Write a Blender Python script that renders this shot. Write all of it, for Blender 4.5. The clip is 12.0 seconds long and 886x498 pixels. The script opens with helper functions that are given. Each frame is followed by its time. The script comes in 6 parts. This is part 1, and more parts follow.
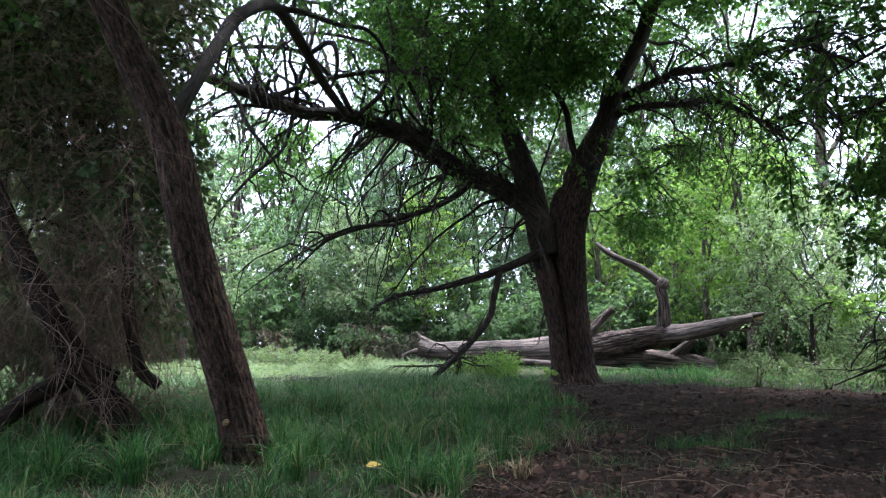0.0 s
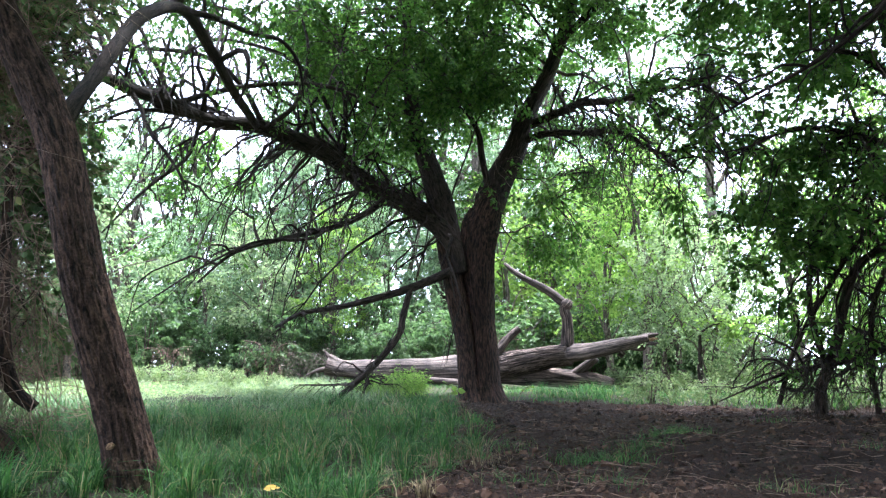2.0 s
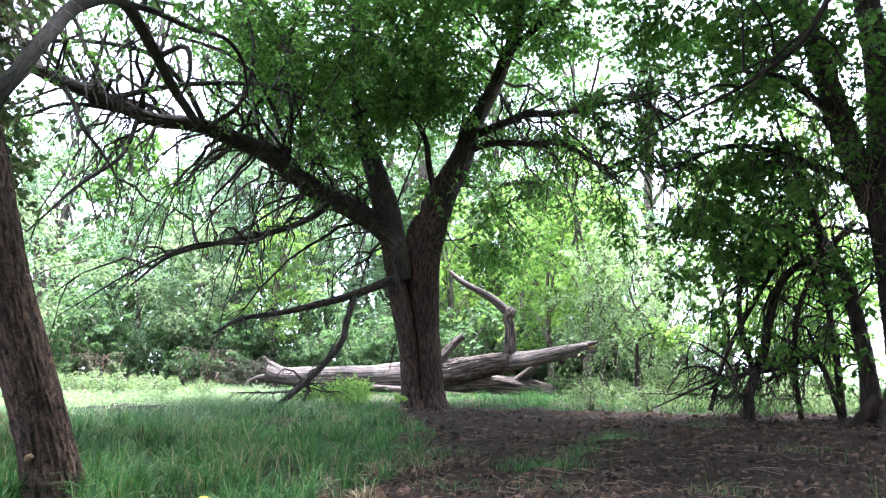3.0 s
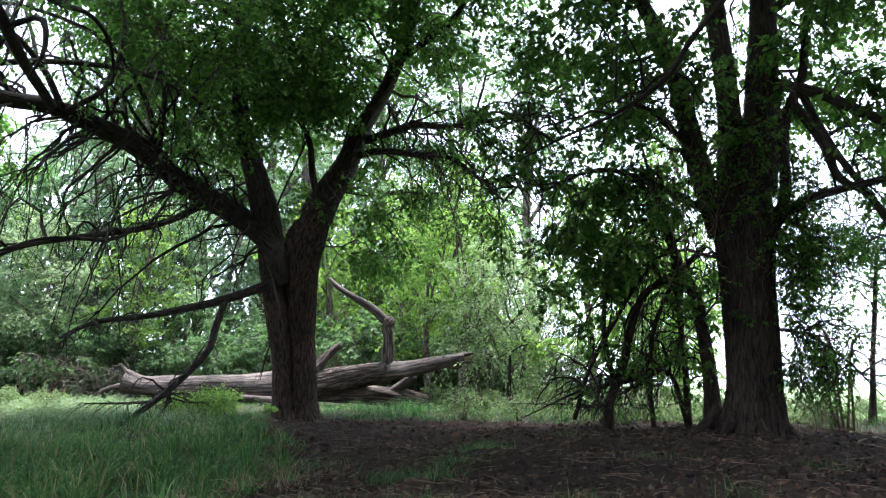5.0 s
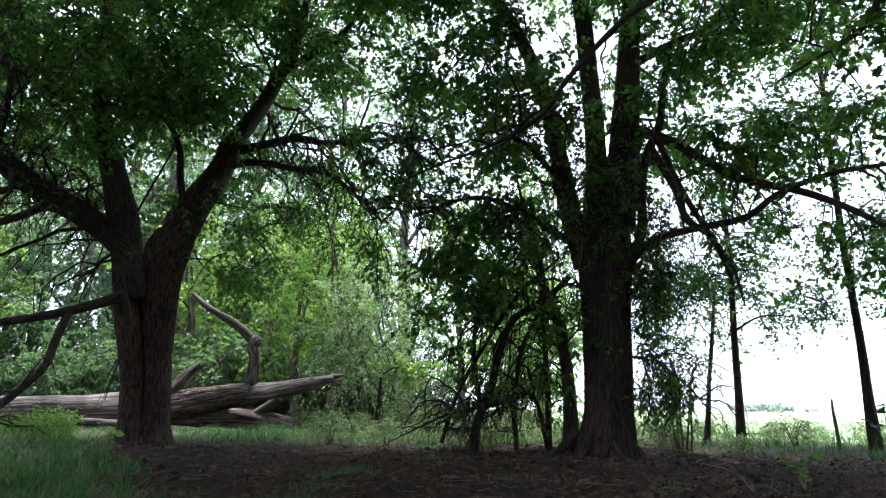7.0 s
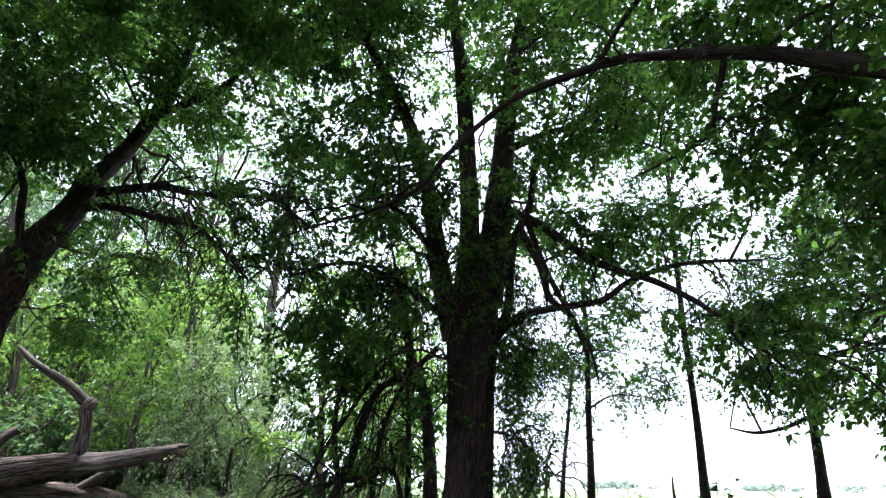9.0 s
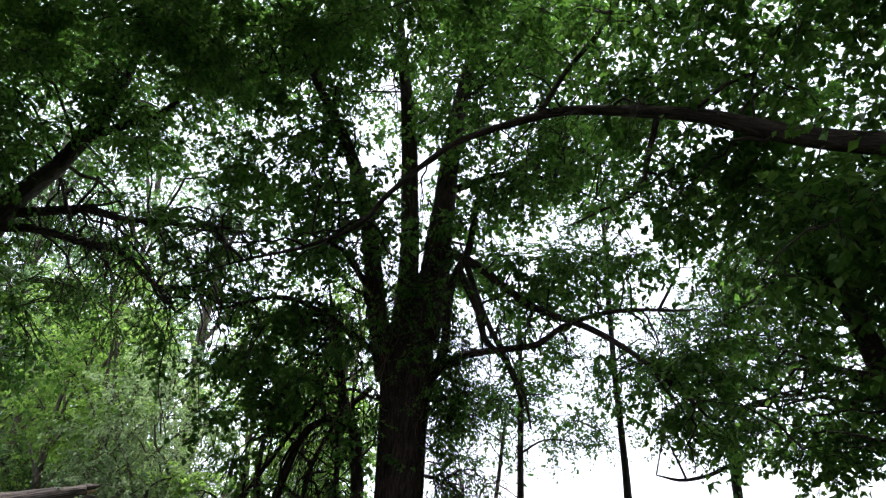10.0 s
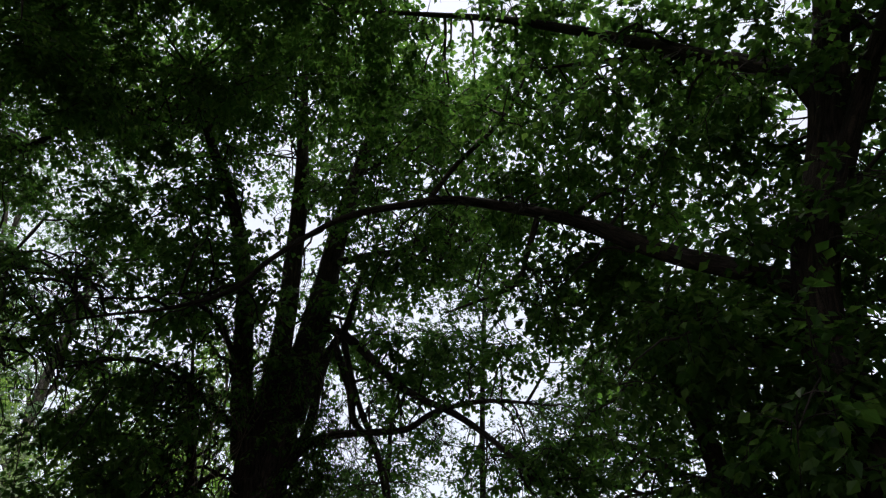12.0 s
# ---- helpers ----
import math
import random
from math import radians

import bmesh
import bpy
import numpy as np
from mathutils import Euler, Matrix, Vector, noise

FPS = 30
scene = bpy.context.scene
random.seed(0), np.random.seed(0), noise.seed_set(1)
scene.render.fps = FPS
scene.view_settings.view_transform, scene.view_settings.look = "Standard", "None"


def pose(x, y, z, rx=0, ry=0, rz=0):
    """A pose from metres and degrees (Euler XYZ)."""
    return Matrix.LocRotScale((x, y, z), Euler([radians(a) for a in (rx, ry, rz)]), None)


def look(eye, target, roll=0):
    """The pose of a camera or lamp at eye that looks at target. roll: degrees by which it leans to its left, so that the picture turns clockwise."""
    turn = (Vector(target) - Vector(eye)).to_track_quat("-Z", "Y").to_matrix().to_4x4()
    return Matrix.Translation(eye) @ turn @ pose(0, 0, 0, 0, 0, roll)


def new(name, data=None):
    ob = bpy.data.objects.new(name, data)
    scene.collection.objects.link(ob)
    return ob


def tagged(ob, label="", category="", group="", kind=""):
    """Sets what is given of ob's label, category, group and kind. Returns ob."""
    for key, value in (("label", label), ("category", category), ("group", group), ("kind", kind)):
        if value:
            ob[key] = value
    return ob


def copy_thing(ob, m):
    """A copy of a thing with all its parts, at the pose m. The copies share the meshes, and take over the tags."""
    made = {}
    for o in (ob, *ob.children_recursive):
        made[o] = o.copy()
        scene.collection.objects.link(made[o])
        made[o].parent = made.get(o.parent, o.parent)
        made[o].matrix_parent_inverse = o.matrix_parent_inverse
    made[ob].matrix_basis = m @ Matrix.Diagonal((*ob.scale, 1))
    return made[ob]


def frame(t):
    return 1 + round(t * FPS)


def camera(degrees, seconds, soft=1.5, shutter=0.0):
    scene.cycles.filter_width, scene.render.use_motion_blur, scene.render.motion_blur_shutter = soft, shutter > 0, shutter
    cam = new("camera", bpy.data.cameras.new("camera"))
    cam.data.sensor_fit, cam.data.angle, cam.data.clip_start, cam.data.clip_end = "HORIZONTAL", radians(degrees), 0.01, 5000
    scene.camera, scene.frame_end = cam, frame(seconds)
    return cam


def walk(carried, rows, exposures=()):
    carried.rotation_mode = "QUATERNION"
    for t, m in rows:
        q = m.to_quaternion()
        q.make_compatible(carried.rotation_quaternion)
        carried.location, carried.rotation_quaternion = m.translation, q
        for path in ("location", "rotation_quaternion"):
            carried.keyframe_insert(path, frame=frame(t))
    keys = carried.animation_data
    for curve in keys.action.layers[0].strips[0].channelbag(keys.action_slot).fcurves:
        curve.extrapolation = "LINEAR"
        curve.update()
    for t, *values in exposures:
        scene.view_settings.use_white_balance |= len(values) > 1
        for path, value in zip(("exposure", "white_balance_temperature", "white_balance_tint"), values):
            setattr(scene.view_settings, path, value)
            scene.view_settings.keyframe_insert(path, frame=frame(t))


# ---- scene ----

# ---- camera and walk ----
cam = camera(70.94, 12.0, soft=1.25)
EYE = 0.58
PATH = [
    (0.0, 0.000, 0.000, 0.000, 0.00, 9.00, 0.00),
    (0.5, 0.001, 0.003, -0.001, -1.97, 9.42, 0.05),
    (1.0, 0.004, 0.005, -0.001, -3.90, 9.83, 0.06),
    (1.5, 0.007, 0.009, 0.000, -5.90, 10.26, 0.06),
    (2.0, 0.013, 0.008, -0.002, -8.23, 10.66, 0.06),
    (2.5, 0.015, 0.010, -0.002, -10.71, 11.03, 0.10),
    (3.0, 0.018, 0.021, -0.006, -13.34, 11.33, 0.11),
    (5.0, 0.060, 0.072, -0.009, -24.34, 12.27, 0.31),
    (5.5, 0.068, 0.085, -0.010, -27.14, 12.54, 0.37),
    (6.0, 0.076, 0.098, -0.011, -29.94, 12.80, 0.47),
    (6.5, 0.083, 0.107, -0.014, -32.92, 13.40, 0.53),
    (8.5, 0.127, 0.148, -0.004, -45.04, 18.92, 0.74),
    (9.0, 0.141, 0.150, -0.009, -48.02, 20.84, 0.91),
    (9.5, 0.156, 0.145, -0.004, -50.99, 22.72, 1.03),
    (10.0, 0.179, 0.121, 0.018, -53.72, 24.44, 1.19),
    (10.5, 0.200, 0.100, 0.047, -56.51, 26.15, 1.34),
    (11.0, 0.211, 0.071, 0.077, -59.28, 27.84, 1.46),
    (11.5, 0.224, 0.050, 0.099, -62.08, 29.61, 1.64),
    (12.0, 0.233, 0.035, 0.119, -64.94, 31.37, 1.73),
]
walk(cam, [(t, pose(x, y, EYE + z, 90 + pitch, 0, yaw) @ pose(0, 0, 0, 0, 0, roll)) for t, x, y, z, yaw, pitch, roll in PATH],
     exposures=[(0.0, 1.85, 5620, 15), (1.5, 2.4, 5620, 15), (2.5, 2.93, 5620, 15), (3.2, 3.05, 5620, 15), (4.8, 2.12, 5780, 11), (6.5, 1.56, 5800, 11), (8.5, 1.96, 5780, 12), (9.5, 1.54, 5980, 12), (11.0, 0.7, 6350, 11), (12.0, 0.04, 6400, 11)])

# ---- sky and sun: bright overcast ----
world = bpy.data.worlds.new("world")
scene.world = world
world.use_nodes = True
wn = world.node_tree.nodes
sky = wn.new("ShaderNodeTexSky")
sky.sky_type, sky.sun_disc = "NISHITA", False
sky.sun_elevation, sky.sun_rotation = radians(79), radians(49)
sky.air_density, sky.dust_density, sky.ozone_density = 1.0, 2.0, 1.0
cloud = wn.new("ShaderNodeMix")  # a white, even cloud cover with a little of the sky's colour behind it
cloud.data_type = "RGBA"
cloud.inputs[0].default_value, cloud.inputs[7].default_value = 0.75, (8.2, 8.5, 9.5, 1)
world.node_tree.links.new(sky.outputs[0], cloud.inputs[6])
world.node_tree.links.new(cloud.outputs[2], wn["Background"].inputs["Color"])
wn["Background"].inputs["Strength"].default_value = 0.13
sun = new("sun", bpy.data.lights.new("sun", "SUN"))
sun.data.energy, sun.data.angle, sun.data.color = 4.7, radians(10), (1.0, 0.96, 0.9)
sun.matrix_world = look((3.5, 3, 24), (0, 0, 0))

# ---- materials ----


def material(name):
    m = bpy.data.materials.new(name)
    m.use_nodes = True
    return m, m.node_tree.nodes, m.node_tree.links, m.node_tree.nodes["Principled BSDF"]


def ramp_node(nodes, stops):
    r = nodes.new("ShaderNodeValToRGB")
    while len(r.color_ramp.elements) < len(stops):
        r.color_ramp.elements.new(0.5)
    for e, (at, c) in zip(r.color_ramp.elements, stops):
        e.position, e.color = at, (*c, 1)
    return r


def noise_node(nodes, links, coords, scale, detail=6.0, stretch=None, rough=0.6):
    n = nodes.new("ShaderNodeTexNoise")
    n.inputs["Scale"].default_value, n.inputs["Detail"].default_value, n.inputs["Roughness"].default_value = scale, detail, rough
    if stretch:
        mp = nodes.new("ShaderNodeMapping")
        mp.inputs["Scale"].default_value = stretch
        links.new(coords, mp.inputs["Vector"])
        coords = mp.outputs[0]
    links.new(coords, n.inputs["Vector"])
    return n


def mix_node(nodes, links, fac, a, b, mode="MIX"):
    m = nodes.new("ShaderNodeMix")
    m.data_type, m.blend_type = "RGBA", mode
    for value, slot in ((fac, 0), (a, 6), (b, 7)):
        if isinstance(value, bpy.types.NodeSocket):
            links.new(value, m.inputs[slot])
        else:
            m.inputs[slot].default_value = value if slot == 0 else (*value, 1)
    return m.outputs[2]


def bark_material(name, dark, light, ridge=(36, 7, 1), bump=0.7, moss=0.0, grain=90.0, crack=0.25):
    """Bark or bare wood; the pattern runs along the limb (metres round and along it)."""
    m, n, l, b = material(name)
    uv = n.new("ShaderNodeTexCoord").outputs["UV"]
    ridges = noise_node(n, l, uv, 1.0, 6.0, ridge, 0.68)
    ridges.inputs["Distortion"].default_value = 0.7
    fine = noise_node(n, l, uv, grain, 4.0)
    stain = noise_node(n, l, uv, 1.7, 3.0)
    r = ramp_node(n, [(0.36, tuple(c * crack for c in dark)), (0.46, dark), (0.64, light)])
    l.new(ridges.outputs[0], r.inputs[0])
    patch = ramp_node(n, [(0.35, (0.62, 0.62, 0.62)), (0.65, (1.15, 1.12, 1.08))])
    l.new(stain.outputs[0], patch.inputs[0])
    col = mix_node(n, l, 1.0, r.outputs[0], patch.outputs[0], "MULTIPLY")
    speck = ramp_node(n, [(0.35, (0.6, 0.6, 0.6)), (0.68, (1.4, 1.38, 1.34))])
    l.new(fine.outputs[0], speck.inputs[0])
    col = mix_node(n, l, 1.0, col, speck.outputs[0], "MULTIPLY")
    if moss:
        where = ramp_node(n, [(0.58, (0, 0, 0)), (0.75, (moss, moss, moss))])
        green = noise_node(n, l, uv, 3.1, 6.0)
        l.new(green.outputs[0], where.inputs[0])
        col = mix_node(n, l, where.outputs[0], col, (0.07, 0.09, 0.05))
    l.new(col, b.inputs["Base Color"])
    b.inputs["Roughness"].default_value, b.inputs["Specular IOR Level"].default_value = 0.88, 0.25
    add = n.new("ShaderNodeMath")
    add.operation = "MULTIPLY_ADD"
    l.new(fine.outputs[0], add.inputs[0])
    add.inputs[1].default_value = 0.25
    l.new(ridges.outputs[0], add.inputs[2])
    bp = n.new("ShaderNodeBump")
    bp.inputs["Strength"].default_value, bp.inputs["Distance"].default_value = bump, 0.03
    l.new(add.outputs[0], bp.inputs["Height"])
    l.new(bp.outputs[0], b.inputs["Normal"])
    return m


def leaf_material(name, stops, thin=0.45, gloss=0.45):
    """Leaves, each with a shade of its own, that let part of the light through."""
    m, n, l, b = material(name)
    island = n.new("ShaderNodeNewGeometry").outputs["Random Per Island"]
    r = ramp_node(n, stops)
    l.new(island, r.inputs[0])
    pos = n.new("ShaderNodeTexCoord").outputs["Object"]
    big = noise_node(n, l, pos, 0.9, 3.0)
    tone = ramp_node(n, [(0.3, (0.72, 0.74, 0.7)), (0.7, (1.2, 1.15, 1.05))])
    l.new(big.outputs[0], tone.inputs[0])
    col = mix_node(n, l, 1.0, r.outputs[0], tone.outputs[0], "MULTIPLY")
    l.new(col, b.inputs["Base Color"])
    b.inputs["Roughness"].default_value, b.inputs["Specular IOR Level"].default_value = gloss, 0.28
    if thin:
        tr, mx = n.new("ShaderNodeBsdfTranslucent"), n.new("ShaderNodeMixShader")
        back = mix_node(n, l, 1.0, col, (1.2, 1.34, 0.95), "MULTIPLY")
        l.new(back, tr.inputs["Color"])
        mx.inputs[0].default_value = thin
        l.new(b.outputs[0], mx.inputs[1])
        l.new(tr.outputs[0], mx.inputs[2])
        l.new(mx.outputs[0], n["Material Output"].inputs["Surface"])
    return m


def ground_material(name, low, high, pebble, scale, bump, lump=0.05, fine=9.0):
    m, n, l, b = material(name)
    pos = n.new("ShaderNodeTexCoord").outputs["Object"]
    a, f = noise_node(n, l, pos, scale, 8.0), noise_node(n, l, pos, scale * fine, 6.0)
    patch = noise_node(n, l, pos, 0.35, 3.0)
    r = ramp_node(n, [(0.3, low), (0.6, high), (0.8, pebble)])
    l.new(f.outputs[0], r.inputs[0])
    t = ramp_node(n, [(0.35, (0.7, 0.7, 0.7)), (0.65, (1.2, 1.18, 1.14))])
    l.new(patch.outputs[0], t.inputs[0])
    l.new(mix_node(n, l, 1.0, r.outputs[0], t.outputs[0], "MULTIPLY"), b.inputs["Base Color"])
    b.inputs["Roughness"].default_value, b.inputs["Specular IOR Level"].default_value = 0.95, 0.2
    add = n.new("ShaderNodeMath")
    add.operation = "MULTIPLY_ADD"
    l.new(f.outputs[0], add.inputs[0])
    add.inputs[1].default_value = 0.4
    l.new(a.outputs[0], add.inputs[2])
    bp = n.new("ShaderNodeBump")
    bp.inputs["Strength"].default_value, bp.inputs["Distance"].default_value = bump, lump
    l.new(add.outputs[0], bp.inputs["Height"])
    l.new(bp.outputs[0], b.inputs["Normal"])
    return m


BARK = bark_material("brown_bark", (0.025, 0.0187, 0.015), (0.064, 0.047, 0.037), ridge=(36, 6, 1), bump=0.9, moss=0.3)
BARK_RED = bark_material("red_brown_bark", (0.018, 0.012, 0.0095), (0.095, 0.054, 0.036), ridge=(36, 7.0, 1), bump=1.0, crack=0.1)
BARK_PLATE = bark_material("plated_bark", (0.045, 0.028, 0.021), (0.15, 0.092, 0.066), ridge=(46, 12, 1), bump=1.0, crack=0.15)
BARK_GREY = bark_material("grey_bark", (0.09, 0.075, 0.062), (0.2, 0.17, 0.14), ridge=(40, 6, 1), moss=0.4)
BARK_DARK = bark_material("blackish_bark", (0.03, 0.0215, 0.018), (0.088, 0.06, 0.048), ridge=(40, 5.0, 1), bump=1.0, moss=0.25)
TWIG = bark_material("twig_bark", (0.04, 0.031, 0.026), (0.1, 0.076, 0.062), ridge=(60, 12, 1), bump=0.3)
DRY = bark_material("dry_vine", (0.13, 0.09, 0.068), (0.32, 0.235, 0.18), ridge=(60, 12, 1), bump=0.3)
VINE = bark_material("pale_dead_vine", (0.22, 0.155, 0.115), (0.48, 0.365, 0.28), ridge=(60, 12, 1), bump=0.3)
DEADWOOD = bark_material("weathered_wood", (0.045, 0.036, 0.032), (0.18, 0.145, 0.13), ridge=(16, 1.2, 1), bump=0.4, grain=45.0, crack=0.4)
DEADBARK = bark_material("furrowed_dead_bark", (0.03, 0.022, 0.018), (0.19, 0.145, 0.125), ridge=(24, 1.7, 1), bump=1.0, crack=0.1)
CUTWOOD = bark_material("broken_wood", (0.3, 0.19, 0.1), (0.5, 0.36, 0.22), ridge=(50, 30, 1))
LEAF = leaf_material("green_leaf", [(0.0, (0.042, 0.096, 0.023)), (0.5, (0.08, 0.165, 0.036)), (1.0, (0.138, 0.232, 0.055))], 0.64)
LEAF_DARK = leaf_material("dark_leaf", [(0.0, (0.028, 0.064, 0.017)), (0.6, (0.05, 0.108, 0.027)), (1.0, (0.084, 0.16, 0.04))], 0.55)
# Far leaves paled: bright haze over the woods is painted into the colour.
LEAF_FAR_HAZE = leaf_material("wood_leaf_haze", [(0.0, (0.11, 0.17, 0.115)), (0.5, (0.18, 0.26, 0.18)), (1.0, (0.28, 0.36, 0.26))], 0.66)
# Undergrowth leaves darkened to paint the shaded hollows under the wood.
LEAF_WOOD_SHADE = leaf_material("undergrowth_leaf_shade", [(0.0, (0.05, 0.09, 0.045)), (0.5, (0.085, 0.145, 0.07)), (1.0, (0.15, 0.22, 0.11))], 0.6)
# Weed and shrub leaves with the brightness of sunlit ground in their colour.
LEAF_LIT_TINT = leaf_material("weed_leaf_lit_tint", [(0.0, (0.1, 0.15, 0.07)), (0.5, (0.15, 0.21, 0.1)), (1.0, (0.24, 0.28, 0.15))], 0.5)
LEAF_SILVER = leaf_material("silvery_leaf", [(0.0, (0.115, 0.155, 0.1)), (0.5, (0.19, 0.25, 0.15)), (1.0, (0.28, 0.34, 0.22))], 0.62)
LEAF_BRIGHT = leaf_material("fresh_leaf", [(0.0, (0.12, 0.2, 0.05)), (0.5, (0.185, 0.29, 0.075)), (1.0, (0.26, 0.355, 0.11))], 0.66)
LEAF_DULL = leaf_material("dull_vine_leaf", [(0.0, (0.07, 0.115, 0.055)), (0.7, (0.12, 0.185, 0.085)), (1.0, (0.2, 0.2, 0.11))], 0.55)
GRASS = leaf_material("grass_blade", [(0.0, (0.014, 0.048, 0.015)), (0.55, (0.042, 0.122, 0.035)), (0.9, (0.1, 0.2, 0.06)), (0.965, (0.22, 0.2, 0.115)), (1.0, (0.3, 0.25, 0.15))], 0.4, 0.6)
# Blade colour lightened to stand in for sun on glade and meadow.
GRASS_LIT_TINT = leaf_material("grass_lit_tint", [(0.0, (0.11, 0.17, 0.1)), (0.6, (0.17, 0.24, 0.15)), (1.0, (0.28, 0.31, 0.2))], 0.4, 0.65)
STRAW = leaf_material("dry_straw", [(0.0, (0.13, 0.1, 0.065)), (0.6, (0.21, 0.165, 0.11)), (1.0, (0.33, 0.28, 0.19))], 0.2, 0.7)
LITTER = leaf_material("fallen_leaf", [(0.0, (0.04, 0.025, 0.018)), (0.8, (0.075, 0.048, 0.034)), (0.98, (0.13, 0.095, 0.07)), (1.0, (0.36, 0.31, 0.24))], 0.15, 0.7)
YELLOW = leaf_material("yellow_leaf", [(0.0, (0.55, 0.36, 0.05)), (1.0, (0.6, 0.42, 0.08))], 0.2)
CLOD = leaf_material("dry_clod", [(0.0, (0.008, 0.0046, 0.0034)), (0.55, (0.042, 0.0242, 0.017)), (0.93, (0.086, 0.05, 0.035)), (1.0, (0.13, 0.086, 0.062))], 0.0, 0.95)
DIRT = ground_material("dark_soil", (0.0075, 0.0042, 0.003), (0.04, 0.0212, 0.0138), (0.115, 0.068, 0.046), 15.0, 1.0, 0.14, 5.0)
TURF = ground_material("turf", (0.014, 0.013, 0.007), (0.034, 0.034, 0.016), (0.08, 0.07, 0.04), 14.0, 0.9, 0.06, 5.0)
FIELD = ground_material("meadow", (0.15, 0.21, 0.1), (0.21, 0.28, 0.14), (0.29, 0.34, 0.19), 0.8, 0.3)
# Grey haze of the distance is mixed into this leaf colour.
FARTREE_HAZE = leaf_material("distant_leaf_haze", [(0.0, (0.3, 0.36, 0.35)), (1.0, (0.4, 0.46, 0.45))], 0.2)

# ---- mesh helpers ----
rng = np.random.default_rng(11)
UP = np.array([0.0, 0.0, 1.0])


def make_mesh(name, verts, faces, uv=None, smooth=True):
    """A mesh from arrays: verts (n, 3), faces (m, 3 or 4), uv for each vertex (n, 2)."""
    me = bpy.data.meshes.new(name)
    verts, faces = np.asarray(verts, np.float32), np.asarray(faces, np.int32)
    k = faces.shape[1]
    me.vertices.add(len(verts))
    me.vertices.foreach_set("co", verts.ravel())
    me.loops.add(faces.size)
    me.loops.foreach_set("vertex_index", faces.ravel())
    me.polygons.add(len(faces))
    me.polygons.foreach_set("loop_start", np.arange(0, faces.size, k, dtype=np.int32))
    me.polygons.foreach_set("use_smooth", np.full(len(faces), smooth))
    if uv is not None:
        layer = me.uv_layers.new(name="UVMap")
        layer.data.foreach_set("uv", np.asarray(uv, np.float32)[faces.ravel()].ravel())
    me.update(calc_edges=True)
    me.validate()
    return me


def part(name, mesh, mat, parent=None, label="", kind=""):
    ob = new(name, mesh)
    mesh.materials.append(mat)
    if parent:
        ob.parent = parent
        ob.matrix_parent_inverse = parent.matrix_basis.inverted()
    return tagged(ob, label=label, kind=kind)


def thing(name, label, category, at=(0, 0, 0), group="", kind=""):
    ob = tagged(new(name), label, category, group, kind)
    ob.location = at
    return ob


def smooth_line(points, n):
    """n points on a smooth curve through the given ones (each x, y, z or with more columns)."""
    p = np.asarray(points, float)
    p = np.vstack([2 * p[0] - p[1], p, 2 * p[-1] - p[-2]])
    seg = len(p) - 3
    s = np.linspace(0, seg - 1e-9, n)
    i = s.astype(int)
    t = (s - i)[:, None]
    a, b, c, d = p[i], p[i + 1], p[i + 2], p[i + 3]
    return 0.5 * (2 * b + (c - a) * t + (2 * a - 5 * b + 4 * c - d) * t**2 + (3 * b - a - 3 * c + d) * t**3)


def ring_faces(rings, sides):
    i, j = np.meshgrid(np.arange(rings - 1), np.arange(sides), indexing="ij")
    a, b = i * sides + j, i * sides + (j + 1) % sides
    return np.stack([a, b, b + sides, a + sides], -1).reshape(-1, 4)


